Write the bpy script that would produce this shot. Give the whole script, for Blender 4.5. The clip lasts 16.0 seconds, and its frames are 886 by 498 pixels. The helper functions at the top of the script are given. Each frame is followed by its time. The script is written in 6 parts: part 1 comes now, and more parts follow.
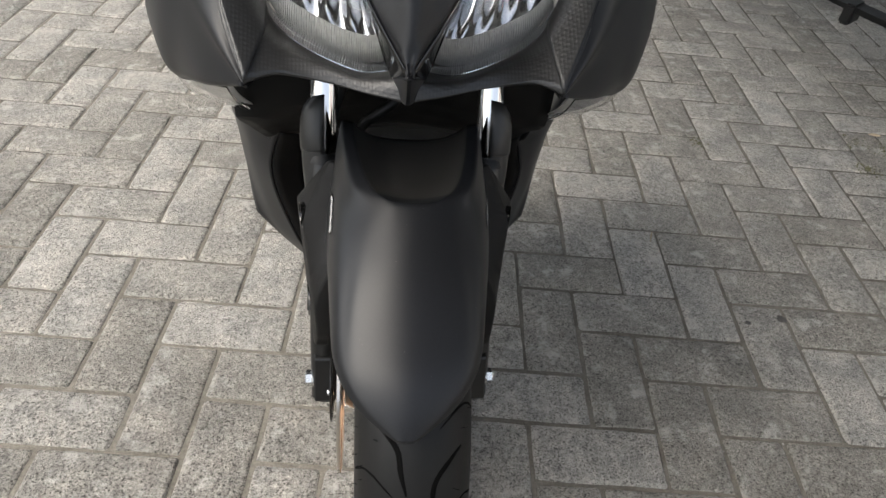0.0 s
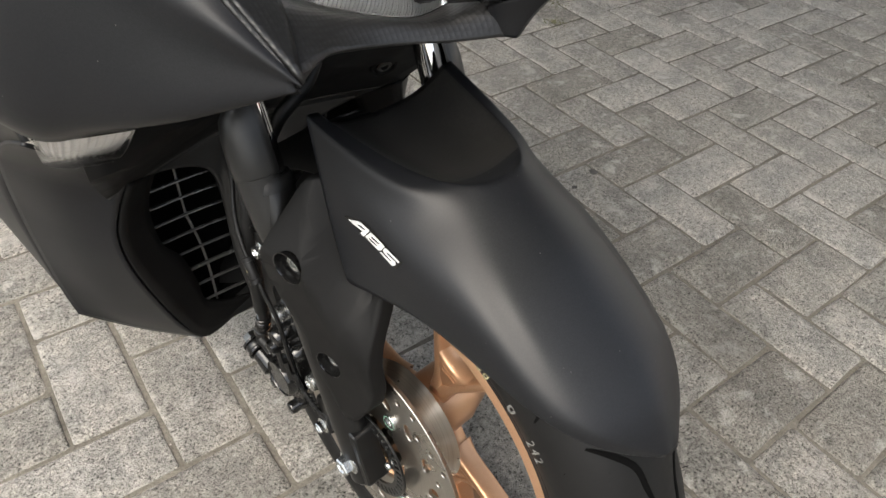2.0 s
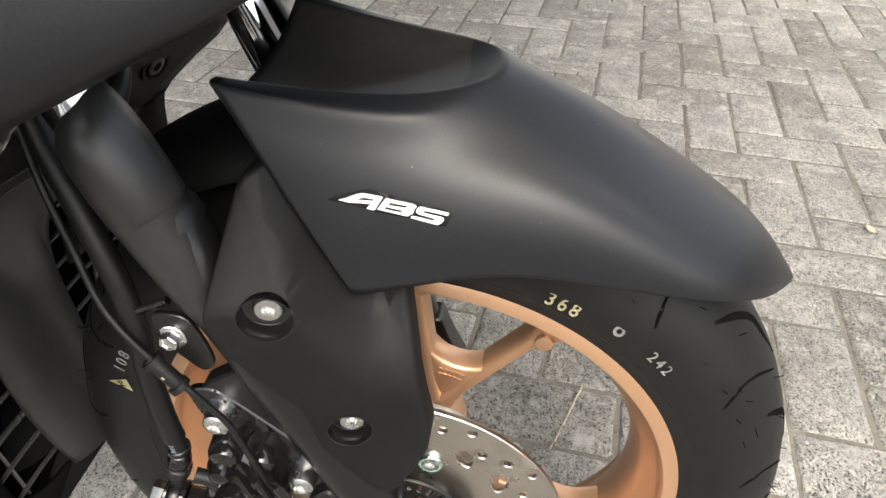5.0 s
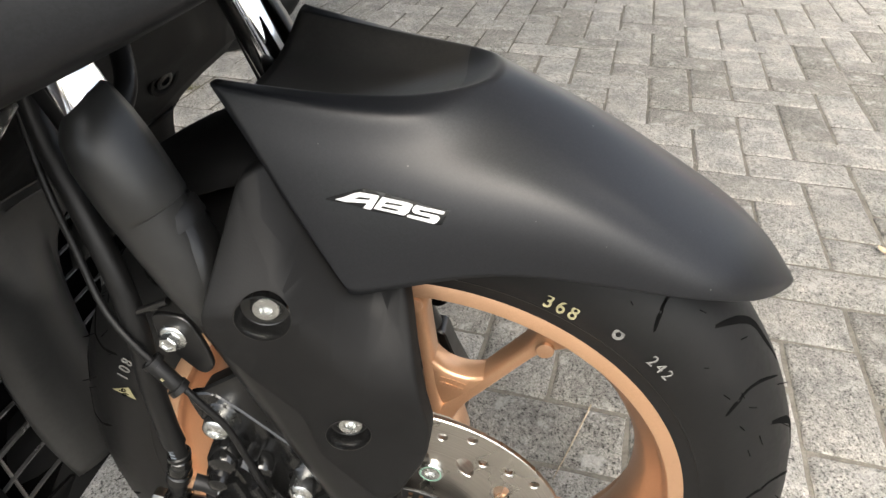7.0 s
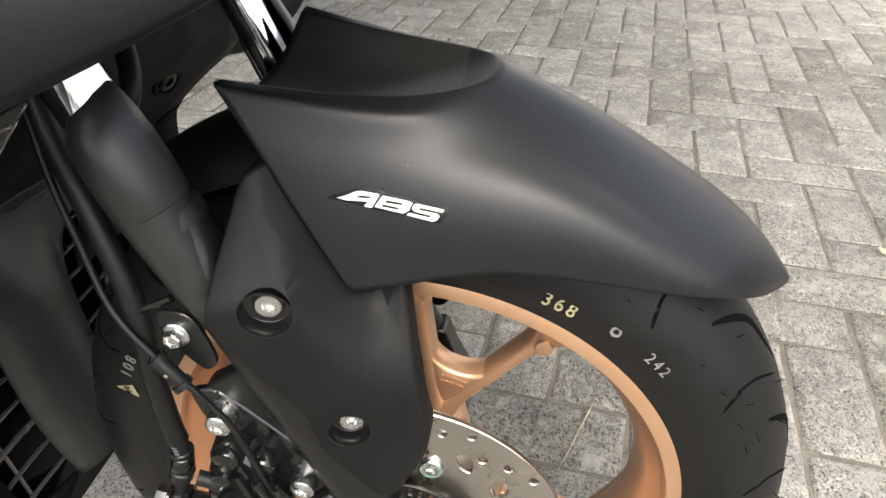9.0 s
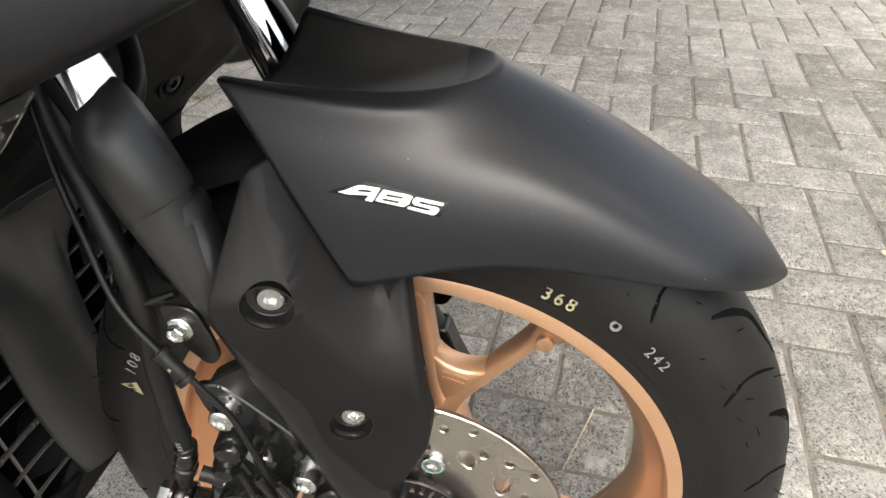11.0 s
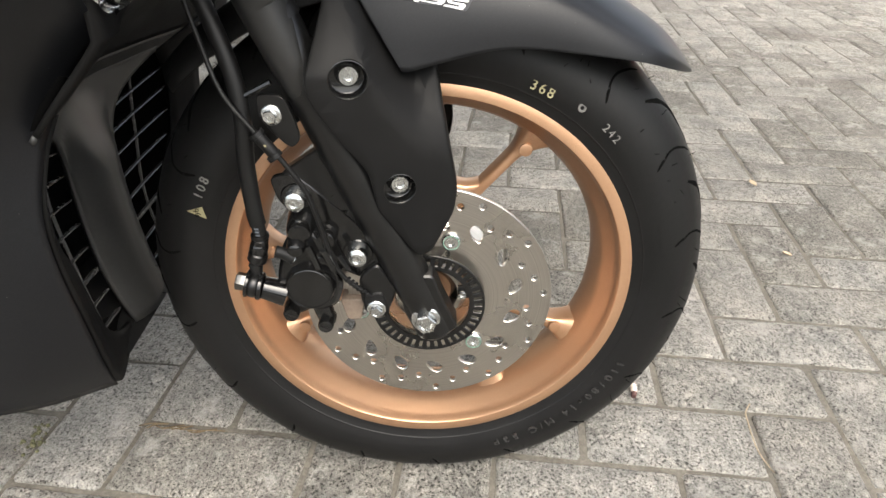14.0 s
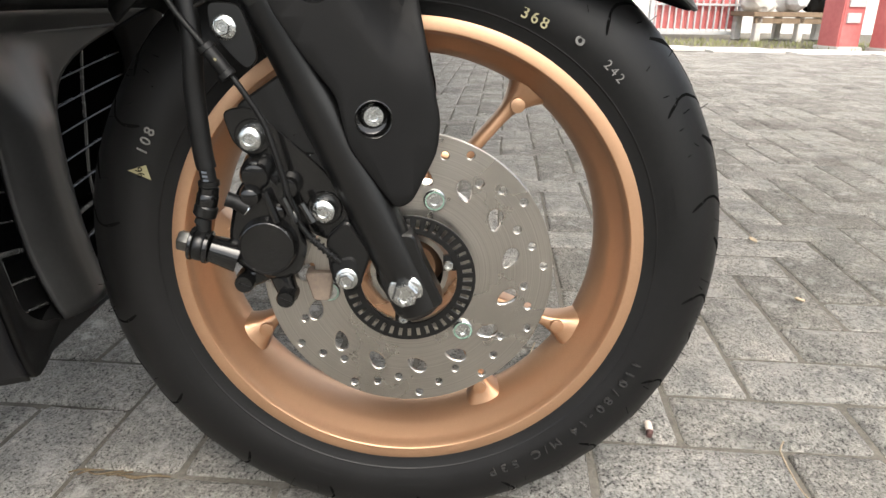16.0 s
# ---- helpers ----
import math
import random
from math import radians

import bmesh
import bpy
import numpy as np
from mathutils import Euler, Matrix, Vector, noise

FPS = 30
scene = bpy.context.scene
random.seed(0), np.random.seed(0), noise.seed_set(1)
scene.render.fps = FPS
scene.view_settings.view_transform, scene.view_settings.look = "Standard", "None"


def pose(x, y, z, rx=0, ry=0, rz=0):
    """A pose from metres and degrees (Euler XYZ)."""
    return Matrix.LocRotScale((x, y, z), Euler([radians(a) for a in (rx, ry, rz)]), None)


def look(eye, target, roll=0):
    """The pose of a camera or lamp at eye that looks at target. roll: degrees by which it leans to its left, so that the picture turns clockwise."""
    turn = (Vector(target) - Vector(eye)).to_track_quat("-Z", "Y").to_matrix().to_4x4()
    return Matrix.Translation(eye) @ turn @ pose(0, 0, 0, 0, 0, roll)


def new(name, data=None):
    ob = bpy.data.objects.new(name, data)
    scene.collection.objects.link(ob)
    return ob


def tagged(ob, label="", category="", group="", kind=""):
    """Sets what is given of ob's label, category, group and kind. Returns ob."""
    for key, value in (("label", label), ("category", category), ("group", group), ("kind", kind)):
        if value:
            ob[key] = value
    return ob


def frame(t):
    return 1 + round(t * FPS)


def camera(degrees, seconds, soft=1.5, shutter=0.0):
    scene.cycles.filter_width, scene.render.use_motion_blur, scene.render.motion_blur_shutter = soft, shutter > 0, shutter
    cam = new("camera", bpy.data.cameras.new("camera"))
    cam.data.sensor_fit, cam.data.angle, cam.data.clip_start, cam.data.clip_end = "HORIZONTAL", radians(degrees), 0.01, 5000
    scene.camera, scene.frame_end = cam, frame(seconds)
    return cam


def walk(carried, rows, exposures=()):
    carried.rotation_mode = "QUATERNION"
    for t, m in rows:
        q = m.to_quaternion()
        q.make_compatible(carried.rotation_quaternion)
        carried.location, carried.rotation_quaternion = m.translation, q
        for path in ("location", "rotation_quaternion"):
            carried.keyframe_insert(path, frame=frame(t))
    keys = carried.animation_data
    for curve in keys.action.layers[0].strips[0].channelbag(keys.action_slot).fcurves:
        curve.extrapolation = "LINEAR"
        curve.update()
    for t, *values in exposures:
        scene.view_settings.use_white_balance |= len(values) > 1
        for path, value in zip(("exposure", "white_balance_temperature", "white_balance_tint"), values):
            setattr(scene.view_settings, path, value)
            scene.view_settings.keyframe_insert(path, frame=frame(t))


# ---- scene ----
cam = camera(65.8, 16.0)
PATH = [
    (0, (-0.084, -0.522, 0.928), (0.178, 0.965, -0.385), 6.2),
    (0.5, (-0.098, -0.513, 0.922), (0.213, 0.96, -0.395), 6.7),
    (1, (-0.177, -0.466, 0.903), (0.317, 0.982, -0.384), 6.7),
    (1.5, (-0.287, -0.37, 0.871), (0.507, 0.933, -0.422), 4.1),
    (2, (-0.323, -0.264, 0.822), (0.765, 0.736, -0.526), 5.0),
    (2.5, (-0.342, -0.155, 0.787), (0.955, 0.534, -0.571), 8.5),
    (3, (-0.383, -0.07, 0.781), (1.058, 0.294, -0.557), 7.0),
    (3.2, (-0.39, -0.05, 0.771), (1.113, 0.111, -0.539), 6.7),
    (5.3, (-0.366, -0.051, 0.685), (1.236, 0.133, -0.498), 0.8),
    (5.5, (-0.367, -0.052, 0.682), (1.248, 0.145, -0.481), 0.9),
    (6, (-0.366, -0.058, 0.68), (1.257, 0.145, -0.471), 0.5),
    (6.5, (-0.37, -0.061, 0.681), (1.26, 0.146, -0.459), 0.4),
    (7, (-0.377, -0.06, 0.681), (1.256, 0.153, -0.453), 0.4),
    (7.5, (-0.378, -0.06, 0.68), (1.259, 0.154, -0.45), 0.4),
    (8, (-0.378, -0.06, 0.681), (1.26, 0.155, -0.446), 0.4),
    (8.5, (-0.38, -0.061, 0.684), (1.258, 0.155, -0.444), 0.6),
    (9, (-0.382, -0.062, 0.682), (1.254, 0.158, -0.447), 0.3),
    (11.3, (-0.392, -0.065, 0.676), (1.257, 0.169, -0.432), -0.1),
    (11.5, (-0.396, -0.063, 0.67), (1.232, 0.163, -0.47), -0.1),
    (12, (-0.434, -0.047, 0.64), (1.143, 0.106, -0.581), 0.9),
    (12.5, (-0.485, -0.031, 0.603), (1.127, 0.002, -0.58), 1.0),
    (13, (-0.539, -0.032, 0.602), (1.12, 0.047, -0.514), 0.3),
    (13.5, (-0.61, -0.024, 0.605), (1.098, 0.083, -0.43), 1.2),
    (14, (-0.604, 0.008, 0.604), (1.122, -0.056, -0.405), 1.2),
    (14.5, (-0.581, 0.006, 0.531), (1.236, -0.089, -0.299), -0.9),
    (15, (-0.573, 0.0, 0.461), (1.301, -0.072, -0.234), 0.9),
    (15.5, (-0.583, 0.0, 0.457), (1.293, -0.064, -0.232), 0.3),
    (16, (-0.581, 0.0, 0.455), (1.295, -0.094, -0.231), 0.9),
]
walk(cam, [(t, look(eye, target, roll)) for t, eye, target, roll in PATH],
     exposures=[(0.0, 1.45, 6600, 8), (1.5, 1.48, 6700, 8), (2.0, 1.55, 6750, 8), (2.5, 2.02, 6780, 8), (9.0, 2.03, 6780, 8), (11.6, 2.0, 6780, 8), (12.5, 1.83, 6780, 8), (13.5, 1.78, 6780, 8), (15.0, 1.62, 6720, 8), (16.0, 1.60, 6700, 8)])

from mathutils.bvhtree import BVHTree

# ---- world and light ----
CX = -0.016            # middle plane of the scooter
AY, AZ = 0.004, 0.258  # front axle

world = bpy.data.worlds.new("overcast_sky")
scene.world = world
world.use_nodes = True
wn, wl = world.node_tree.nodes, world.node_tree.links
sky = wn.new("ShaderNodeTexSky")
sky.sky_type = "NISHITA"
sky.sun_disc = False
sky.sun_elevation = radians(55)
sky.sun_rotation = radians(255)
sky.air_density, sky.dust_density, sky.ozone_density = 1.0, 4.0, 0.6
wn["Background"].inputs["Strength"].default_value = 0.15
haze = wn.new("ShaderNodeHueSaturation")
haze.inputs["Saturation"].default_value = 0.55
wl.new(sky.outputs["Color"], haze.inputs["Color"])
wl.new(haze.outputs["Color"], wn["Background"].inputs["Color"])
lamp = bpy.data.lights.new("sun", "SUN")
lamp.energy, lamp.angle, lamp.color = 1.05, radians(50), (1.0, 0.96, 0.905)
sun = new("sun", lamp)
sun.matrix_world = look((-2.9, -0.8, 3.9), (0, 0, 0))


# ---- materials ----
def material(name, base, rough=0.5, metal=0.0, spec=0.5):
    m = bpy.data.materials.new(name)
    m.use_nodes = True
    b = m.node_tree.nodes["Principled BSDF"]
    b.inputs["Base Color"].default_value = (*base, 1)
    b.inputs["Roughness"].default_value = rough
    b.inputs["Metallic"].default_value = metal
    b.inputs["Specular IOR Level"].default_value = spec
    return m


def node(m, kind, **values):
    n = m.node_tree.nodes.new("ShaderNode" + kind)
    for key, value in values.items():
        n.inputs[key].default_value = value
    return n


def link(m, a, b):
    m.node_tree.links.new(a, b)


def place_of(m):
    return node(m, "NewGeometry").outputs["Position"]


def noise_on(m, scale, detail=4.0, rough=0.55):
    n = node(m, "TexNoise", Scale=scale, Detail=detail, Roughness=rough)
    link(m, place_of(m), n.inputs["Vector"])
    return n.outputs["Fac"]


def ramp(m, fac, stops):
    r = m.node_tree.nodes.new("ShaderNodeValToRGB")
    while len(r.color_ramp.elements) < len(stops):
        r.color_ramp.elements.new(0.5)
    for e, (p, c) in zip(r.color_ramp.elements, stops):
        e.position, e.color = p, (*c, 1) if len(c) == 3 else c
    link(m, fac, r.inputs["Fac"])
    return r.outputs["Color"]


def mix(m, fac, a, b, how="MIX"):
    n = m.node_tree.nodes.new("ShaderNodeMix")
    n.data_type, n.blend_type = "RGBA", how
    for socket, v in ((n.inputs["Factor"], fac), (n.inputs["A"], a), (n.inputs["B"], b)):
        if isinstance(v, (int, float)):
            socket.default_value = v
        elif isinstance(v, tuple):
            socket.default_value = (*v, 1)
        else:
            link(m, v, socket)
    return n.outputs["Result"]


def bump(m, height, strength=0.3, distance=0.001, normal=None):
    n = node(m, "Bump", Strength=strength, Distance=distance)
    link(m, height, n.inputs["Height"])
    if normal:
        link(m, normal, n.inputs["Normal"])
    return n.outputs["Normal"]


def feed(m, **sockets):
    b = m.node_tree.nodes["Principled BSDF"]
    for key, value in sockets.items():
        link(m, value, b.inputs[{"color": "Base Color", "rough": "Roughness", "normal": "Normal", "metal": "Metallic"}[key]])


def grey(v):
    return (v, v, v)


def worn(name, dark, light, rough, scale, metal=0.0, relief=0.2, spec=0.5, depth=0.0004):
    """A surface with two scales of variation in colour and gloss, and a fine relief."""
    m = material(name, dark, rough, metal, spec)
    big, small = noise_on(m, scale * 0.12), noise_on(m, scale)
    both = mix(m, 0.5, big, small)
    feed(m, color=ramp(m, both, ((0.3, dark), (0.7, light))),
         rough=ramp(m, both, ((0.3, grey(rough * 0.88)), (0.7, grey(min(1, rough * 1.12))))),
         normal=bump(m, small, relief, depth))
    return m


def paint_black():
    m = material("satin_black_paint", (0.01, 0.0105, 0.012), 0.38, 0.0, 0.29)
    fleck = node(m, "TexVoronoi", Scale=1400.0)
    link(m, place_of(m), fleck.inputs["Vector"])
    dust = node(m, "TexVoronoi", Scale=75.0)
    link(m, place_of(m), dust.inputs["Vector"])
    speck = ramp(m, dust.outputs["Distance"], ((0.0, (0.30, 0.29, 0.27)), (0.035, (0.0070, 0.0075, 0.0088))))
    base = mix(m, 0.35, speck, ramp(m, fleck.outputs["Color"], ((0.2, (0.004, 0.0042, 0.005)), (0.9, (0.013, 0.0136, 0.015)))))
    feed(m, color=base, rough=ramp(m, noise_on(m, 9.0), ((0.3, grey(0.37)), (0.7, grey(0.42)))),
         normal=bump(m, noise_on(m, 900.0), 0.05, 0.0002))
    return m


def plastic_grained():
    m = material("grained_black_plastic", (0.012, 0.012, 0.012), 0.55, 0.0, 0.16)
    cells = node(m, "TexVoronoi", Scale=1100.0)
    link(m, place_of(m), cells.inputs["Vector"])
    feed(m, color=ramp(m, noise_on(m, 14.0), ((0.3, (0.0036, 0.0036, 0.0036)), (0.75, (0.0072, 0.0071, 0.0070)))),
         rough=ramp(m, noise_on(m, 30.0), ((0.3, grey(0.5)), (0.7, grey(0.62)))),
         normal=bump(m, cells.outputs["Distance"], 0.09, 0.0003))
    return m


def carbon_look():
    m = material("dimpled_black_plastic", (0.014, 0.014, 0.015), 0.42)
    cells = node(m, "TexVoronoi", Scale=330.0, Randomness=0.0)
    link(m, place_of(m), cells.inputs["Vector"])
    feed(m, color=ramp(m, cells.outputs["Distance"], ((0.2, (0.011, 0.011, 0.0115)), (0.55, (0.006, 0.006, 0.006)))),
         normal=bump(m, cells.outputs["Distance"], 0.35, 0.0008))
    return m


def bronze():
    m = material("bronze_paint", (0.42, 0.215, 0.10), 0.36, 0.72)
    fleck = noise_on(m, 2200.0, 1.0)
    feed(m, color=mix(m, 0.3, ramp(m, noise_on(m, 7.0), ((0.3, (0.42, 0.248, 0.145)), (0.7, (0.51, 0.308, 0.185)))),
                      ramp(m, fleck, ((0.3, (0.33, 0.18, 0.10)), (0.7, (0.66, 0.41, 0.26))))),
         normal=bump(m, fleck, 0.06, 0.0002))
    return m


def disc_steel():
    m = material("brushed_disc_steel", (0.55, 0.53, 0.50), 0.34, 1.0)
    ring = m.node_tree.nodes.new("ShaderNodeVectorMath")
    ring.operation = "DISTANCE"
    flat = m.node_tree.nodes.new("ShaderNodeVectorMath")
    flat.operation = "MULTIPLY"
    link(m, place_of(m), flat.inputs[0])
    flat.inputs[1].default_value = (0, 1, 1)
    link(m, flat.outputs["Vector"], ring.inputs[0])
    ring.inputs[1].default_value = (0, AY - 0.0024, AZ + 0.0003)
    lines = node(m, "TexNoise", Scale=900.0, Detail=2.0)
    lines.noise_dimensions = "1D"
    link(m, ring.outputs["Value"], lines.inputs["W"])
    feed(m, color=ramp(m, lines.outputs["Fac"], ((0.3, (0.43, 0.405, 0.365)), (0.7, (0.52, 0.492, 0.448)))),
         rough=ramp(m, noise_on(m, 20.0), ((0.3, grey(0.24)), (0.7, grey(0.34)))),
         normal=bump(m, lines.outputs["Fac"], 0.06, 0.0003))
    return m


def concrete(tint=1.0, joined=False, name="pitted_concrete"):
    """Pitted grey concrete, a shade of its own for every paver."""
    m = material(name + "_joined" if joined else name, (0.3, 0.29, 0.27), 0.9, 0.0, 0.25)
    if joined:
        each = node(m, "NewGeometry").outputs["Random Per Island"]
    else:
        each = node(m, "ObjectInfo").outputs["Random"]
    shade = ramp(m, each, ((0.0, (0.310 * tint, 0.292 * tint, 0.262 * tint)), (0.5, (0.385 * tint, 0.366 * tint, 0.334 * tint)), (1.0, (0.465 * tint, 0.445 * tint, 0.410 * tint))))
    grain = noise_on(m, 620.0, 4.0, 0.75)
    pits = noise_on(m, 300.0, 5.0, 0.65)
    blot = noise_on(m, 95.0, 6.0, 0.7)
    patch = noise_on(m, 13.0, 5.0, 0.6)
    lime = noise_on(m, 21.0, 7.0, 0.72)
    stain = noise_on(m, 2.6, 4.0, 0.6)
    c = mix(m, 0.85, shade, ramp(m, pits, ((0.38, grey(0.14)), (0.455, grey(1.0)), (0.64, grey(1.25)))), "MULTIPLY")
    c = mix(m, 0.75, c, ramp(m, blot, ((0.32, grey(0.5)), (0.68, grey(1.4)))), "MULTIPLY")
    c = mix(m, 0.7, c, ramp(m, grain, ((0.34, grey(0.42)), (0.66, grey(1.55)))), "MULTIPLY")
    c = mix(m, 0.6, c, ramp(m, patch, ((0.32, (0.58, 0.60, 0.60)), (0.68, (1.32, 1.30, 1.26)))), "MULTIPLY")
    c = mix(m, ramp(m, lime, ((0.545, grey(0.0)), (0.645, grey(0.75)))), c, (0.60, 0.58, 0.54))
    c = mix(m, ramp(m, stain, ((0.56, grey(0.0)), (0.74, grey(0.45)))), c, (0.12, 0.11, 0.095))
    h = mix(m, 0.4, ramp(m, pits, ((0.32, grey(0.0)), (0.48, grey(1.0)))), grain)
    h = mix(m, 0.5, h, blot)
    feed(m, color=c, normal=bump(m, h, 1.0, 0.020))
    return m


M_PAINT = paint_black()
M_GRAIN = plastic_grained()
M_COVER = worn("satin_black_plastic", (0.013, 0.013, 0.0128), (0.020, 0.020, 0.0194), 0.38, 260.0, relief=0.06, spec=0.42)
M_PANEL = worn("satin_grey_black_plastic", (0.018, 0.018, 0.0178), (0.028, 0.028, 0.0272), 0.36, 260.0, relief=0.06, spec=0.45)
M_RECESS = worn("dusty_black_recess", (0.010, 0.0098, 0.0094), (0.028, 0.0267, 0.0245), 0.40, 420.0, relief=0.2, spec=0.45)
M_CARBON = carbon_look()
M_BRONZE = bronze()
M_DISC = disc_steel()
M_GLOSS = worn("gloss_black_casting", (0.003, 0.003, 0.003), (0.007, 0.007, 0.007), 0.12, 220.0, relief=0.10, spec=0.5)
M_MATT = worn("matt_black_metal", (0.0035, 0.0035, 0.0035), (0.006, 0.006, 0.006), 0.3, 300.0, relief=0.08, spec=0.4)
M_DARK = worn("black_inner_plastic", (0.004, 0.004, 0.004), (0.008, 0.008, 0.008), 0.6, 120.0, spec=0.2)
M_RUBBER = worn("tyre_rubber", (0.0038, 0.0038, 0.0039), (0.0075, 0.0074, 0.0073), 0.50, 180.0, relief=0.25, spec=0.24)
M_RAISED = worn("raised_rubber", (0.018, 0.018, 0.018), (0.032, 0.032, 0.032), 0.42, 300.0, relief=0.1)
# near-black: hairs and digits by nature; painted shade for tread grooves and grille backing
M_BLACK_AND_SHADE = worn("black_rubber_and_shade", (0.0012, 0.0012, 0.0012), (0.003, 0.003, 0.003), 0.9, 180.0, spec=0.05)
M_HOSE = worn("hose_rubber", (0.004, 0.004, 0.004), (0.007, 0.007, 0.007), 0.45, 240.0, spec=0.25)
M_CHROME = worn("chrome", (0.60, 0.60, 0.61), (0.66, 0.66, 0.67), 0.05, 60.0, metal=1.0, relief=0.02)
M_ZINC = worn("zinc_plated_steel", (0.46, 0.47, 0.47), (0.62, 0.63, 0.61), 0.26, 500.0, metal=1.0, relief=0.1)
M_ZINC_DULL = worn("dull_dark_steel", (0.09, 0.09, 0.087), (0.18, 0.18, 0.172), 0.32, 400.0, metal=1.0, relief=0.1)
M_WHITE = worn("white_print", (0.42, 0.42, 0.42), (0.52, 0.52, 0.52), 0.5, 300.0)
M_CHALK = worn("pale_marking", (0.05, 0.05, 0.047), (0.17, 0.167, 0.157), 0.8, 900.0)
M_PRINT = worn("blue_grey_print", (0.05, 0.06, 0.075), (0.10, 0.115, 0.13), 0.6, 500.0)
M_YELLOW = worn("yellow_marking", (0.15, 0.135, 0.07), (0.27, 0.245, 0.14), 0.7, 700.0)
M_STEEL = worn("painted_steel_wheel", (0.22, 0.225, 0.23), (0.36, 0.365, 0.36), 0.45, 60.0, metal=0.3)
M_REFL = worn("reflector_chrome", (0.36, 0.37, 0.38), (0.48, 0.48, 0.49), 0.14, 200.0, metal=1.0, relief=0.05)
M_SIGNAL = worn("silvered_plastic", (0.62, 0.61, 0.60), (0.75, 0.74, 0.73), 0.3, 300.0, metal=0.5, relief=0.05)
M_PAVER = concrete()
M_PAVERS = concrete(joined=True)
# edge copies are lighter: light caught by rounded edges is put into the colour
M_PAVER_EDGE = concrete(1.1, name="edge_lit_concrete")
M_PAVERS_EDGE = concrete(1.1, True, "edge_lit_concrete")


def glass(name, tint=(1, 1, 1), rough=0.02):
    m = material(name, tint, rough)
    m.node_tree.nodes["Principled BSDF"].inputs["Transmission Weight"].default_value = 1.0
    m.node_tree.nodes["Principled BSDF"].inputs["IOR"].default_value = 1.45
    return m


M_GLASS = glass("clear_lens")
M_RIBBED = glass("ribbed_lens", (0.98, 0.98, 0.97), 0.05)


# ---- mesh helpers ----
def mesh_of(bm, name, mat, smooth=True):
    bmesh.ops.recalc_face_normals(bm, faces=bm.faces)
    me = bpy.data.meshes.new(name)
    bm.to_mesh(me)
    bm.free()
    me.materials.append(mat)
    for p in me.polygons:
        p.use_smooth = smooth
    return me


def part(name, bm, mat, parent=None, label="", smooth=True, sharp=35):
    me = mesh_of(bm, name, mat, smooth)
    if smooth:
        me.set_sharp_from_angle(angle=radians(sharp))
    ob = new(name, me)
    ob.parent = parent
    return tagged(ob, label)


def thing(name, label, category, group="", at=(0, 0, 0)):
    ob = new(name)
    ob.location = at
    return tagged(ob, label, category, group)


def axes(direction):
    d = Vector(direction).normalized()
    u = d.orthogonal().normalized()
    return d, u, d.cross(u)


def lathe(bm, profile, centre=(0, 0, 0), axis=(1, 0, 0), n=48, close=False, start=None):
    """Turns (along, radius) pairs about the axis."""
    d, u, v = axes(axis)
    if start:
        u = Vector(start)
        v = d.cross(u)
    rings = []
    for a, r in profile:
        if r < 1e-6:
            rings.append([bm.verts.new(Vector(centre) + d * a)])
        else:
            rings.append([bm.verts.new(Vector(centre) + d * a + u * (r * math.cos(t)) + v * (r * math.sin(t)))
                          for t in (2 * math.pi * k / n for k in range(n))])
    pairs = list(zip(rings, rings[1:])) + ([(rings[-1], rings[0])] if close else [])
    for p, q in pairs:
        for k in range(n):
            k2 = (k + 1) % n
            quad = [p[k % len(p)], p[k2 % len(p)], q[k2 % len(q)], q[k % len(q)]]
            quad = list(dict.fromkeys(quad))
            if len(quad) > 2:
                bm.faces.new(quad)
    return bm


def sweep(bm, points, radius, n=12, smooth=6):
    """A round tube through the points; radius: a number or one for each point."""
    pts = [Vector(p) for p in points]
    rad = list(radius) if isinstance(radius, (list, tuple)) else [radius] * len(pts)
    fine, fr = [], []
    for i in range(len(pts) - 1):
        p0, p1, p2, p3 = pts[max(i - 1, 0)], pts[i], pts[i + 1], pts[min(i + 2, len(pts) - 1)]
        for k in range(smooth):
            t = k / smooth
            fine.append(0.5 * (2 * p1 + (p2 - p0) * t + (2 * p0 - 5 * p1 + 4 * p2 - p3) * t * t + (3 * p1 - p0 - 3 * p2 + p3) * t ** 3))
            fr.append(rad[i] * (1 - t) + rad[i + 1] * t)
    fine.append(pts[-1]), fr.append(rad[-1])
    u = None
    rings = []
    for i, p in enumerate(fine):
        d = (fine[min(i + 1, len(fine) - 1)] - fine[max(i - 1, 0)]).normalized()
        u = d.orthogonal().normalized() if u is None else (u - d * u.dot(d)).normalized()
        v = d.cross(u)
        rings.append([bm.verts.new(p + (u * math.cos(a) + v * math.sin(a)) * fr[i]) for a in (2 * math.pi * k / n for k in range(n))])
    for p, q in zip(rings, rings[1:]):
        for k in range(n):
            bm.faces.new((p[k], p[(k + 1) % n], q[(k + 1) % n], q[k]))
    bm.faces.new(rings[0][::-1]), bm.faces.new(rings[-1])
    return bm


def offset(loop, d):
    """A closed outline in the plane, moved inwards by d (outline runs counter-clockwise)."""
    out, n = [], len(loop)
    for i in range(n):
        a, b, c = (Vector(loop[(i + k) % n]) for k in (-1, 0, 1))
        e, f = (b - a).normalized(), (c - b).normalized()
        na, nb = Vector((-e.y, e.x)), Vector((-f.y, f.x))
        m = (na + nb)
        m = m / max(m.length_squared, 0.4) * 2
        out.append(tuple(b + m * d))
    return out


def ccw(loop):
    area = sum(a[0] * b[1] - b[0] * a[1] for a, b in zip(loop, loop[1:] + loop[:1]))
    return list(loop) if area > 0 else list(loop)[::-1]


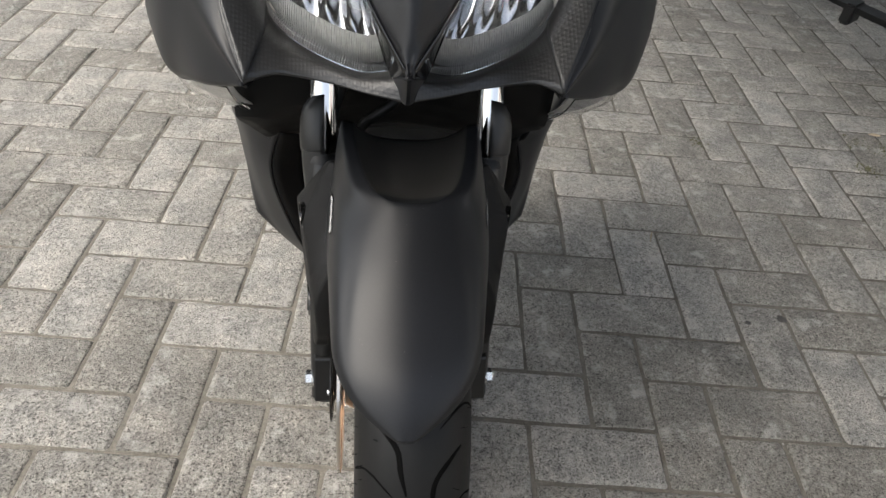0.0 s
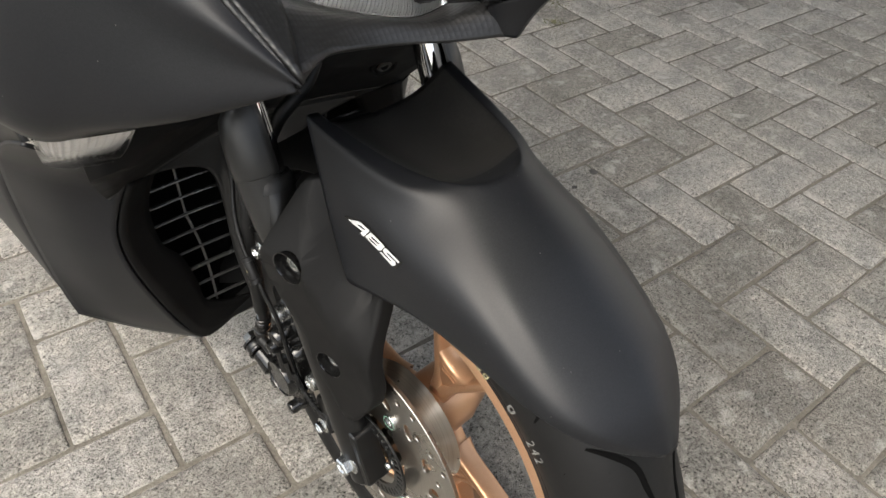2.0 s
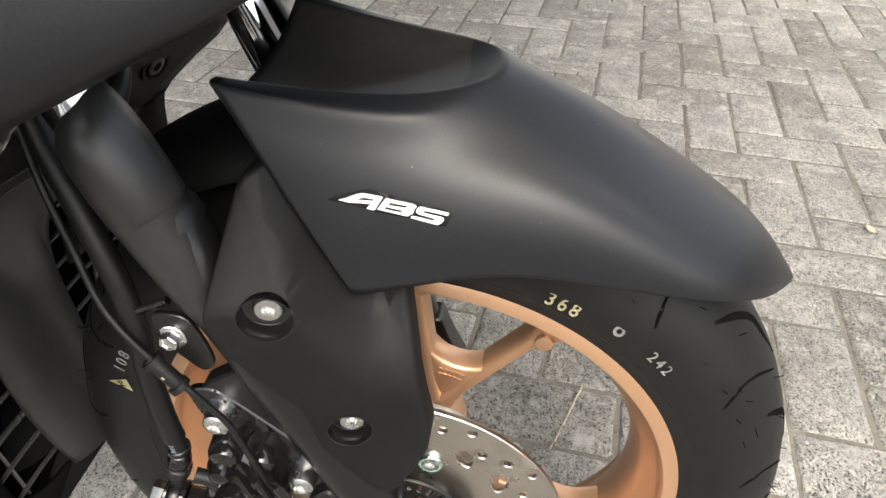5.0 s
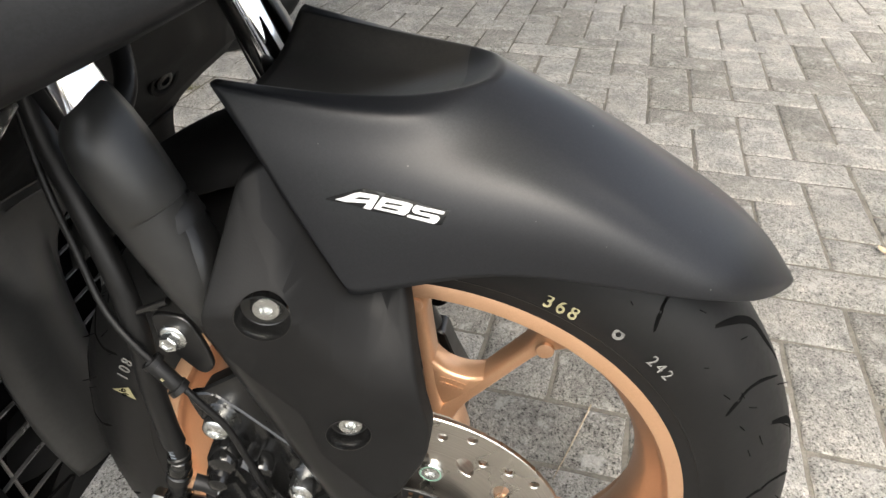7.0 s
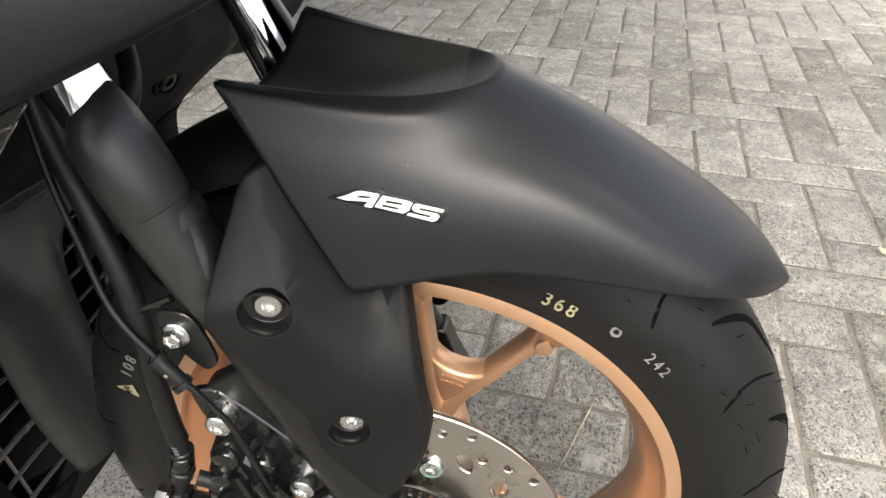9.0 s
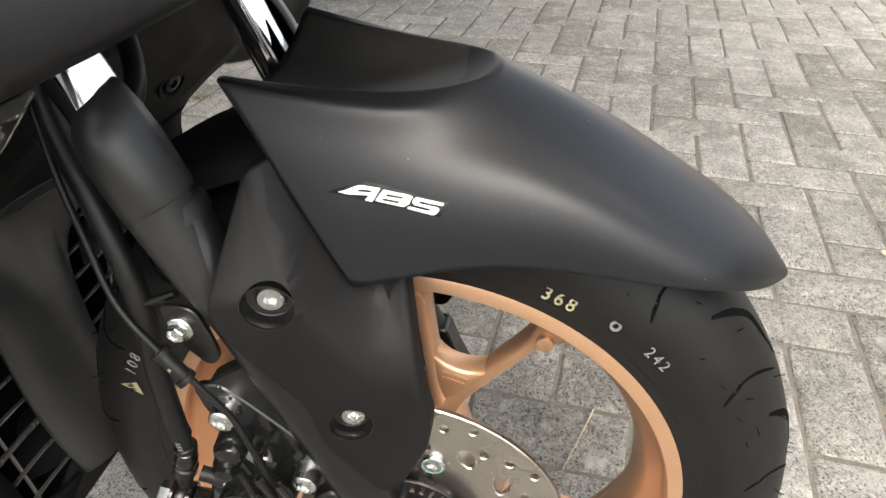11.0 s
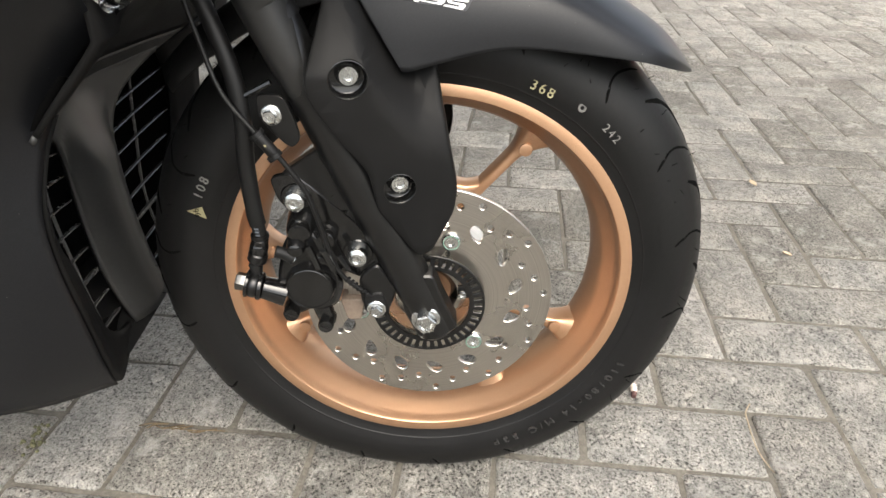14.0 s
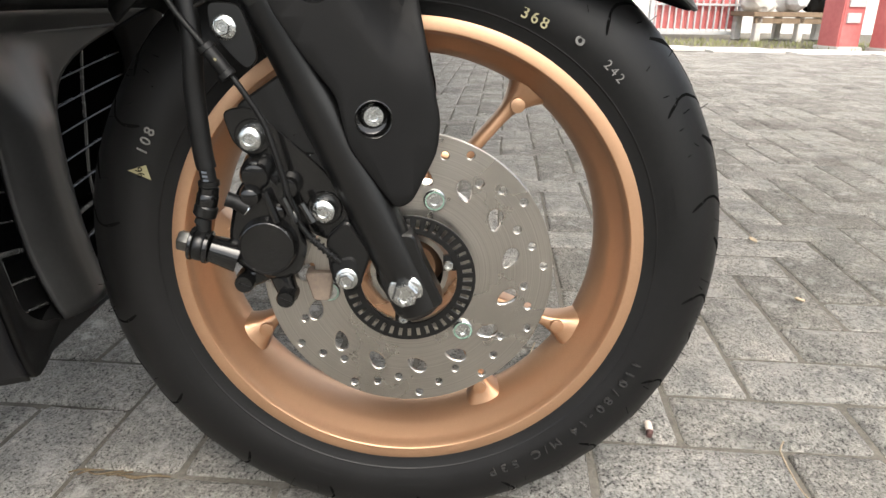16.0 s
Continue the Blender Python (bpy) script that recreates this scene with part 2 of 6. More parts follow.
def rounded(loop, r=0.006, n=4):
    """An outline with its corners rounded."""
    out, k = [], len(loop)
    for i in range(k):
        a, b, c = (Vector(loop[(i + j) % k]) for j in (-1, 0, 1))
        ra, rc = min(r, (a - b).length * 0.45), min(r, (c - b).length * 0.45)
        p, q = b + (a - b).normalized() * ra, b + (c - b).normalized() * rc
        for s in range(n + 1):
            t = s / n
            out.append(tuple(p * (1 - t) ** 2 + b * (2 * t * (1 - t)) + q * t * t))
    return out


def circle(cy, cz, r, n=20):
    return [(cy + r * math.cos(2 * math.pi * k / n), cz + r * math.sin(2 * math.pi * k / n)) for k in range(n)]


def fill_between(bm, loops, at):
    """A flat face bounded by the first loop, with the other loops as holes; at maps (a, b) to a place. Returns rings of vertices."""
    rings = [[bm.verts.new(at(*p)) for p in loop] for loop in loops]
    edges = [bm.edges.new((r[i], r[(i + 1) % len(r)])) for r in rings for i in range(len(r))]
    bmesh.ops.triangle_fill(bm, use_beauty=True, use_dissolve=False, edges=edges)
    return rings


def bridge(bm, r1, r2):
    n = len(r1)
    for k in range(n):
        bm.faces.new((r1[k], r1[(k + 1) % n], r2[(k + 1) % n], r2[k]))


def perforated(bm, outer, holes, x0, x1, chamfer=0.0006):
    """A sheet in the y-z plane between x0 and x1 with holes right through it and broken edges."""
    outer = ccw(outer)
    holes = [ccw(h) for h in holes]
    faces = []
    for x, s in ((x0, 1), (x1, -1)):
        faces.append(fill_between(bm, [offset(outer, chamfer)] + [offset(h, -chamfer) for h in holes], lambda a, b, x=x: (x, a, b)))
    step = chamfer if x1 > x0 else -chamfer
    for i, loop in enumerate([outer] + holes):
        r0 = [bm.verts.new((x0 + step, *p)) for p in loop]
        r1 = [bm.verts.new((x1 - step, *p)) for p in loop]
        bridge(bm, faces[0][i], r0), bridge(bm, r0, r1), bridge(bm, r1, faces[1][i])
    return bm


def hexagon(bm, centre, axis, flat, height, washer=0.0, thick=0.0015, dimple=True):
    """A hexagon bolt head with a flange, its chamfered crown facing along the axis."""
    d, u, v = axes(axis)
    c = Vector(centre)
    if washer:
        lathe(bm, [(0, 0), (0, washer), (thick * 0.7, washer), (thick, washer * 0.93), (thick * 1.3, flat * 0.55), (thick * 1.3, 0)], c, d, 28)
        c = c + d * thick
    r = flat / math.sqrt(3)
    rows = [(0, 1.0), (height * 0.85, 1.0), (height, 0.88)]
    rings = [[bm.verts.new(c + d * h + (u * math.cos(a) + v * math.sin(a)) * r * s) for a in (math.pi / 3 * k for k in range(6))] for h, s in rows]
    for p, q in zip(rings, rings[1:]):
        bridge(bm, p, q)
    if dimple:
        lip = [bm.verts.new(c + d * height + (u * math.cos(a) + v * math.sin(a)) * r * 0.62) for a in (math.pi / 3 * k for k in range(6))]
        low = [bm.verts.new(c + d * (height * 0.82) + (u * math.cos(a) + v * math.sin(a)) * r * 0.5) for a in (math.pi / 3 * k for k in range(6))]
        bridge(bm, rings[-1], lip), bridge(bm, lip, low)
        bm.faces.new(low)
    else:
        bm.faces.new(rings[-1])
    bm.faces.new(rings[0][::-1])
    return bm


def socket_screw(bm, centre, axis, r, height):
    """A low domed screw head with a six-sided socket."""
    d, u, v = axes(axis)
    c = Vector(centre)
    lathe(bm, [(0, 0), (0, r), (height * 0.6, r), (height, r * 0.82), (height, r * 0.42), (height * 0.35, r * 0.36), (height * 0.3, 0)], c, d, 24)
    return bm


def grid_faces(bm, rows, flip=False, closed=False):
    vs = [[bm.verts.new(p) for p in row] for row in rows]
    for a, b in zip(vs, vs[1:]):
        m = len(a)
        for k in range(m if closed else m - 1):
            quad = (a[k], a[(k + 1) % m], b[(k + 1) % m], b[k])
            bm.faces.new(quad[::-1] if flip else quad)
    return vs


def rail(points, n):
    """n places evenly along a smooth curve through the points."""
    pts = [Vector(p) for p in points]
    out = []
    for j in range(n):
        s = j / (n - 1) * (len(pts) - 1)
        i = min(int(s), len(pts) - 2)
        t = s - i
        p0, p1, p2, p3 = pts[max(i - 1, 0)], pts[i], pts[i + 1], pts[min(i + 2, len(pts) - 1)]
        out.append(0.5 * (2 * p1 + (p2 - p0) * t + (2 * p0 - 5 * p1 + 4 * p2 - p3) * t * t + (3 * p1 - p0 - 3 * p2 + p3) * t ** 3))
    return out


def loft(bm, rails, n=24, per=8, swell=None):
    """A skin through several rails; swell(u, v) gives an extra push (x, y, z)."""
    lines = [rail(r, n) for r in rails]
    rows = []
    for j in range(n):
        across = rail([line[j] for line in lines], per * (len(lines) - 1) + 1) if len(lines) > 2 else [lines[0][j].lerp(lines[1][j], k / per) for k in range(per + 1)]
        if swell:
            across = [p + Vector(swell(j / (n - 1), k / (len(across) - 1))) for k, p in enumerate(across)]
        rows.append(across)
    return rows


def shell(name, rows, mat, parent, label="", thick=0.0025, both=False, sharp=40):
    """A skin of that thickness; both: with its twin on the other side of the middle plane. The rows are in coordinates from that plane."""
    made = []
    for s in ((-1, 1) if both else (-1,)):
        bm = bmesh.new()
        grid_faces(bm, [[(CX + s * p[0], p[1], p[2]) for p in row] for row in rows], flip=s > 0)
        ob = part(name, bm, mat, parent, label, sharp=sharp)
        mod = ob.modifiers.new("thickness", "SOLIDIFY")
        mod.thickness, mod.offset = thick, -1.0
        made.append(ob)
    return made


def lettering(text, size, mat, name, parent, at, shear=0.0, wide=1.0, bold=0.0, depth=0.0004, label=""):
    """Words as a mesh of their own; at: a pose whose x runs along the line and whose z is the outward normal."""
    cu = bpy.data.curves.new(name, "FONT")
    cu.body, cu.size, cu.shear, cu.offset, cu.extrude = text, size, shear, bold, depth
    cu.align_x, cu.align_y = "CENTER", "CENTER"
    tmp = new(name, cu)
    dg = bpy.context.evaluated_depsgraph_get()
    me = bpy.data.meshes.new_from_object(tmp.evaluated_get(dg))
    bpy.data.objects.remove(tmp)
    me.transform(at @ Matrix.Diagonal((wide, 1, 1, 1)))
    me.materials.clear()
    me.materials.append(mat)
    ob = new(name, me)
    ob.parent = parent
    return tagged(ob, label)


def stick(ob, target, side, lift=0.0006):
    """Presses a flat mesh sideways onto the skin of another part."""
    dg = bpy.context.evaluated_depsgraph_get()
    tree = BVHTree.FromObject(target, dg)
    for v in ob.data.vertices:
        hit, normal, _, _ = tree.ray_cast(Vector((CX + side * 0.3, v.co.y, v.co.z)), Vector((-side, 0, 0)))
        if hit:
            v.co.x = hit.x + side * (lift + max(0, side * (v.co.x - CX) - 0.25))
    return ob


def facing(origin, along, out):
    """A pose with x along, z out."""
    x = Vector(along).normalized()
    z = (Vector(out) - x * Vector(out).dot(x)).normalized()
    y = z.cross(x)
    m = Matrix((x, y, z)).transposed().to_4x4()
    m.translation = origin
    return m


# ---- ground ----
TURN, CELL, PHASE = radians(-7.5), 0.1055, (-0.26, 0.233)   # lie of the herringbone bond


def bond(u, v):
    """Place on the ground of a knot of the bond."""
    a, b = (u + PHASE[0]) * CELL, (v + PHASE[1]) * CELL
    return a * math.cos(TURN) - b * math.sin(TURN), a * math.sin(TURN) + b * math.cos(TURN)


M_SAND = worn("joint_sand", (0.085, 0.077, 0.064), (0.20, 0.184, 0.158), 0.95, 240.0, relief=0.6, spec=0.1, depth=0.003)
bm = bmesh.new()
ring_sizes = [0.0, 1.5, 4.0, 12.0, 60.0, 400.0]
lathe(bm, [(0, 0)] + [(0, r) for r in ring_sizes[1:]], (0.5, -0.5, -0.0050), (0, 0, 1), 40)
ground = part("ground", bm, M_SAND, None, "sandy ground under the pavers")
tagged(ground, category="ground", kind="structure")


# ---- scooter ----
scooter = thing("motor_scooter", "satin black motor scooter with bronze front wheel on grey pavers", "scooter", at=(CX, AY, 0))
# how it stands on the paving: a hair of lean and pitch
STANCE = pose(-0.01025, -0.00406, 0.00182, -0.38, 0.20, -0.10) @ Matrix.Diagonal((0.9941, 0.9941, 0.9941, 1))
YAW = pose(CX, 0.118, 0) @ pose(0, 0, 0, 0, 0, -1.1) @ pose(-CX, -0.12, 0)
scooter.matrix_basis = STANCE @ YAW @ Matrix.Translation((CX, AY, 0))
scooter_inverse = Matrix.Translation((-CX, -AY, 0))


def own(ob):
    """Makes ob a part of the scooter, without moving it."""
    ob.parent = scooter
    ob.matrix_parent_inverse = scooter_inverse
    return ob


def piece(name, bm, mat, label="", parent=None, **more):
    ob = part(name, bm, mat, None, label, **more)
    if parent:
        ob.parent = parent
        return ob
    return own(ob)


# front tyre
R_TYRE = 0.2605


def tyre_profile():
    half = [(0.0, R_TYRE), (0.014, R_TYRE - 0.0014), (0.028, R_TYRE - 0.0062), (0.040, R_TYRE - 0.0150), (0.0485, R_TYRE - 0.0265), (0.0525, 0.223),
            (0.0535, 0.213), (0.0515, 0.2025), (0.0470, 0.1935), (0.0457, 0.1890), (0.0450, 0.186)]
    return [(-a, r) for a, r in half[:0:-1]] + half


bm = bmesh.new()
lathe(bm, tyre_profile(), (CX, AY, AZ), (1, 0, 0), 160)
tyre = piece("tyre", bm, M_RUBBER, "black rubber tyre with angled grooves", sharp=60)


def on_tyre(angle, r, lift=0.0, side=-1):
    """A place on the sidewall or tread, at an angle in degrees from forward (up positive) and a radius."""
    prof = tyre_profile()[10:]
    for (a0, r0), (a1, r1) in zip(prof, prof[1:]):
        if (r0 - r) * (r1 - r) <= 0 and r0 != r1:
            w = (r - r0) / (r1 - r0)
            a = a0 + (a1 - a0) * w
            nr, na = (a1 - a0), -(r1 - r0)
            n = Vector((na, -nr if False else nr, 0)).normalized()
            break
    c, s = math.cos(radians(angle)), math.sin(radians(angle))
    out = Vector((side * abs(n.x), -c * abs(n.y), s * abs(n.y))).normalized()
    p = Vector((CX + side * a, AY - c * r, AZ + s * r))
    return p + out * lift, out


def across_tyre(angle, a, lift=0.0):
    """A place on the tread, at an angle and a distance from the middle plane (minus: camera's side)."""
    prof = tyre_profile()
    for (a0, r0), (a1, r1) in zip(prof, prof[1:]):
        if a0 <= a <= a1:
            r = r0 + (r1 - r0) * (a - a0) / (a1 - a0)
            break
    c, s = math.cos(radians(angle)), math.sin(radians(angle))
    return Vector((CX + a, AY - c * (r + lift), AZ + s * (r + lift)))


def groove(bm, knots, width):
    """A groove along (angle, offset) knots on the tread: a thin raised strip with the channel's shade as its colour."""
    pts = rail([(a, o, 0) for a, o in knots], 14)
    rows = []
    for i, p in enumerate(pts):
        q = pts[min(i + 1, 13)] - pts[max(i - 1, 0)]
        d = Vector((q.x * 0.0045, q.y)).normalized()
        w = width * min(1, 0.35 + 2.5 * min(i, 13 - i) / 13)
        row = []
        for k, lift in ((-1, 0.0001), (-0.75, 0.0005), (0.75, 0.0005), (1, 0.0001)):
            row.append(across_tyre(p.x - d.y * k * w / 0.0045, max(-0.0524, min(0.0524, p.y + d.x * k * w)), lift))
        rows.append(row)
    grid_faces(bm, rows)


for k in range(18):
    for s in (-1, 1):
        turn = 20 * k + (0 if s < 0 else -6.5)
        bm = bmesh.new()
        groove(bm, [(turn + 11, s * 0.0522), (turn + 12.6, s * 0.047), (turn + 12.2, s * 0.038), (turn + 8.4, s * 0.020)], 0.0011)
        piece("groove_shade", bm, M_BLACK_AND_SHADE, parent=tyre)
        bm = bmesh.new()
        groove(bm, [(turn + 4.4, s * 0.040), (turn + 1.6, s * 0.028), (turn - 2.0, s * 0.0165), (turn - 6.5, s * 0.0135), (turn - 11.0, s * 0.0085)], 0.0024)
        piece("groove_shade", bm, M_BLACK_AND_SHADE, parent=tyre)

# fine moulding hairs
bm = bmesh.new()
rnd = random.Random(4)
for k in range(240):
    ang = rnd.uniform(0, 360)
    p, out = on_tyre(ang, rnd.choice((0.2285, 0.237, 0.246, 0.2505, 0.2555, 0.2585)), side=rnd.choice((-1, -1, 1)))
    q = p + (out + Vector((rnd.uniform(-.5, .5), rnd.uniform(-.5, .5), rnd.uniform(-.5, .5)))).normalized() * rnd.uniform(0.003, 0.0075)
    sweep(bm, [p, q], 0.00028, 4, 1)
hairs = piece("moulding_hairs", bm, M_BLACK_AND_SHADE, "short rubber moulding hairs", parent=tyre)
tagged(hairs, kind="stuff")

# sidewall rings
for r, w in ((0.1965, 0.0008),):
    bm = bmesh.new()
    rows = []
    for k in range(161):
        row = []
        for d, lift in ((-w, 0), (0, 0.0005), (w, 0)):
            row.append(on_tyre(360 * k / 160, r + d, lift)[0])
        rows.append(row)
    grid_faces(bm, rows)
    piece("sidewall_ring", bm, M_RUBBER, parent=tyre)


def round_text(text, angle, r, size, step, mat, name, flip=False, depth=0.0006, bold=0.0, label="raised sidewall lettering"):
    """Characters along the sidewall, centred at an angle; flip: feet outwards."""
    n = len(text)
    for i, ch in enumerate(text):
        if ch == " ":
            continue
        a = angle - (i - (n - 1) / 2) * step * (-1 if flip else 1)
        p, out = on_tyre(a, r, 0.0013)
        c, s = math.cos(radians(a)), math.sin(radians(a))
        along = Vector((0, -s, -c)) * (-1 if flip else 1)
        lettering(ch, size, mat, name, tyre, facing(p, along, out), bold=bold, depth=depth, label=label)


round_text("110/80-14 M/C", -42, 0.209, 0.0125, 2.75, M_RAISED, "size_letter", depth=0.0010)
round_text("53P", -67, 0.209, 0.0125, 2.9, M_RAISED, "size_letter", depth=0.0010)
round_text("368", 64.3, 0.2055, 0.0115, 2.15, M_YELLOW, "stamped_digit", depth=0.0002, bold=0.0001, label="pale yellow stamped digit")
round_text("242", 45.2, 0.2100, 0.0098, 1.85, M_CHALK, "stamped_digit", depth=0.0002, label="pale stamped digit")
round_text("108", 153, 0.2155, 0.0112, 2.1, M_CHALK, "stamped_digit", depth=0.0002, bold=0.0001, label="pale stamped digit")
p, out = on_tyre(159.5, 0.213, 0.0003)
bm = bmesh.new()
tri = facing(p, (0, 0.0, 1), out)
vs = [bm.verts.new(tri @ Vector(q)) for q in ((-0.006, -0.0075, 0), (0.0055, -0.005, 0), (0.001, 0.0095, 0))]
bm.faces.new(vs)
piece("yellow_triangle", bm, M_YELLOW, "yellow balance triangle", parent=tyre)
lettering("96", 0.008, M_BLACK_AND_SHADE, "triangle_digits", tyre, facing(p + out * 0.0004, (0, 0.35, 1), out), depth=0.0001)
p, out = on_tyre(54.4, 0.2095, 0.0006)
bm = bmesh.new()
lathe(bm, [(0, 0.0016), (0.0004, 0.0018), (0.0004, 0.0034), (0, 0.0036)], p, out, 20)
piece("ring_mark", bm, M_CHALK, "pale ring mark", parent=tyre)
for ang, w in ((14, 7), (-12, 5), (-90, 8), (-112, 7), (118, 6), (-150, 5)):
    for row in (0, 1):
        bm = bmesh.new()
        rows = [[on_tyre(ang + w * (k / 20 - 0.5), 0.2065 + row * 0.004 + d, 0.0003)[0] for d in (-0.0009, 0.0009)] for k in range(21)]
        grid_faces(bm, rows)
        piece("small_print_bar", bm, M_RUBBER, parent=tyre)

# rim
bm = bmesh.new()
prof = [(-0.0447, 0.1880), (-0.0455, 0.1868), (-0.0456, 0.1775), (-0.0445, 0.1765), (-0.040, 0.1755), (-0.034, 0.1735), (-0.026, 0.1660), (-0.012, 0.1600), (0.0, 0.1590)]
prof = prof + [(-a, r) for a, r in prof[-2::-1]] + [(0.044, 0.187), (0.0, 0.175), (-0.044, 0.187)]
lathe(bm, prof, (CX, AY, AZ), (1, 0, 0), 128, close=True)
rim = piece("rim", bm, M_BRONZE, "bronze-painted alloy rim", sharp=38)


def wheel_at(angle, r, x):
    return Vector((CX + x, AY - math.cos(radians(angle)) * r, AZ + math.sin(radians(angle)) * r))


def spoke(a_hub, a_rim, r_hub=0.0502, r_rim=0.1625):
    """A cast spoke of rounded box section that flares into the rim."""
    bm = bmesh.new()
    rows = []
    n = 14
    for i in range(n + 1):
        t = i / n
        r = r_hub + (r_rim - r_hub) * t
        c = wheel_at(a_hub, r_hub, 0).lerp(wheel_at(a_rim, r_rim, 0), t)
        d = (wheel_at(a_rim, r_rim, 0) - wheel_at(a_hub, r_hub, 0)).normalized()
        side = d.cross(Vector((1, 0, 0)))
        flare = max(0, (t - 0.72) / 0.28) ** 2
        root = max(0, (0.2 - t) / 0.2) ** 2
        w = 0.0050 + 0.014 * flare + 0.004 * root
        h = 0.0115 + 0.006 * flare + 0.004 * root
        row = []
        for k in range(20):
            a = 2 * math.pi * k / 20
            ca, sa = math.cos(a), math.sin(a)
            q = 0.58
            row.append(c + side * (w * math.copysign(abs(ca) ** q, ca)) + Vector((h * math.copysign(abs(sa) ** q, sa) - 0.001, 0, 0)))
        rows.append(row)
    grid_faces(bm, rows, closed=True)
    return piece("spoke", bm, M_BRONZE, parent=rim, sharp=50)


for k in range(3):
    centre = 72.6 - 120 * k
    for s in (-1, 1):
        spoke(centre + s * 4.5, centre + s * 18.0)
        p = wheel_at(centre + s * 17.9, 0.1465, -0.0155)
        bm = bmesh.new()
        lathe(bm, [(0, 0.0062), (-0.0022, 0.0058), (-0.0026, 0.0048), (-0.0026, 0)], p, (1, 0, 0), 20)
        piece("casting_boss", bm, M_BRONZE, parent=rim)
    # the web that carries the pair, hollowed between the spokes
    half = [(0.028, 0.0110), (0.050, 0.0105), (0.062, 0.0105), (0.074, 0.0142), (0.084, 0.0185), (0.092, 0.0222), (0.099, 0.0252), (0.0955, 0.0205), (0.0910, 0.0140), (0.0882, 0.0075), (0.0874, 0.0)]
    along = Vector((-math.cos(radians(centre)), math.sin(radians(centre))))
    side = Vector((math.sin(radians(centre)), math.cos(radians(centre))))
    loop = [Vector((AY, AZ)) + along * r + side * w for r, w in half] + [Vector((AY, AZ)) + along * r - side * w for r, w in half[-2::-1]]
    bm = bmesh.new()
    perforated(bm, [tuple(p) for p in loop], [], CX - 0.0116, CX + 0.0096, 0.0022)
    piece("spoke_web", bm, M_BRONZE, parent=rim, sharp=50)
    for row in range(2):
        for j in range(5):
            a = centre + (j - 2) * 2.7
            bm = bmesh.new()
            m = facing(wheel_at(a, 0.0815 - row * 0.005, -0.0117), (0, math.sin(radians(a)), math.cos(radians(a))), (-1, 0, 0))
            bmesh.ops.create_cube(bm, size=1, matrix=m @ Matrix.Diagonal((0.0024, 0.0026, 0.0010, 1)))
            piece("cast_mark", bm, M_BRONZE, parent=rim)
bm = bmesh.new()
lathe(bm, [(-0.058, 0), (-0.058, 0.020), (-0.055, 0.022), (-0.030, 0.030), (-0.020, 0.034), (0.020, 0.034), (0.030, 0.030), (0.055, 0.022), (0.058, 0)], (CX, AY, AZ), (1, 0, 0), 40)
hub = piece("hub", bm, M_BRONZE, "bronze wheel hub")
bm = bmesh.new()
lathe(bm, [(-0.066, 0.026), (-0.066, 0.030), (-0.060, 0.033), (-0.050, 0.040), (-0.030, 0.066), (-0.030, 0.03)], (CX, AY, AZ), (1, 0, 0), 48)
piece("disc_flange", bm, M_DISC)
# brake disc
X_DISC = CX - 0.0735
R_DISC = 0.1095
holes = []
for k in range(36):
    a = 360 / 36 * k + 4
    for dr in ((0.1025,), (0.0955,), (0.0885,))[k % 3]:
        c, s = math.cos(radians(a)), math.sin(radians(a))
        holes.append(circle(AY - c * dr, AZ + s * dr, 0.0030, 12))
for k in range(15):
    a = 24 * k + 10
    c, s = math.cos(radians(a)), math.sin(radians(a))
    if any(abs((a - b + 180) % 360 - 180) < 8 for b in (71, -169, -49)):
        continue
    loop = []
    tilt = radians(a + 52)
    for t in range(16):
        q = 2 * math.pi * t / 16
        px, py = 0.0085 * math.cos(q), 0.0045 * math.sin(q) * (1.15 + 0.3 * math.cos(q))
        dy, dz = px * math.cos(tilt) - py * math.sin(tilt), px * math.sin(tilt) + py * math.cos(tilt)
        loop.append((AY - c * 0.0775 - dy, AZ + s * 0.0775 + dz))
    holes.append(loop)
holes.append(circle(AY, AZ, 0.0385, 64))
bm = bmesh.new()
perforated(bm, circle(AY, AZ, R_DISC, 128), holes, X_DISC, X_DISC + 0.004)
disc = piece("brake_disc", bm, M_DISC, "drilled stainless brake disc", sharp=25)
for a in (72, -168, -48):
    p = wheel_at(a, 0.062, X_DISC - CX)
    bm = bmesh.new()
    lathe(bm, [(0, 0), (0.0, 0.0082), (-0.0022, 0.0082), (-0.003, 0.0074), (-0.003, 0.0034), (-0.0012, 0.0030), (-0.0012, 0)], p, (1, 0, 0), 28)
    piece("disc_bolt", bm, M_ZINC, "zinc-plated button screw", parent=disc)
    bm = bmesh.new()
    lathe(bm, [(-0.0024, 0.0072), (-0.0031, 0.0069), (-0.0031, 0.0062), (-0.0024, 0.0060)], p, (1, 0, 0), 28)
    piece("thread_lock_ring", bm, worn("green_thread_lock", (0.10, 0.22, 0.16), (0.2, 0.34, 0.26), 0.5, 300.0), parent=disc)

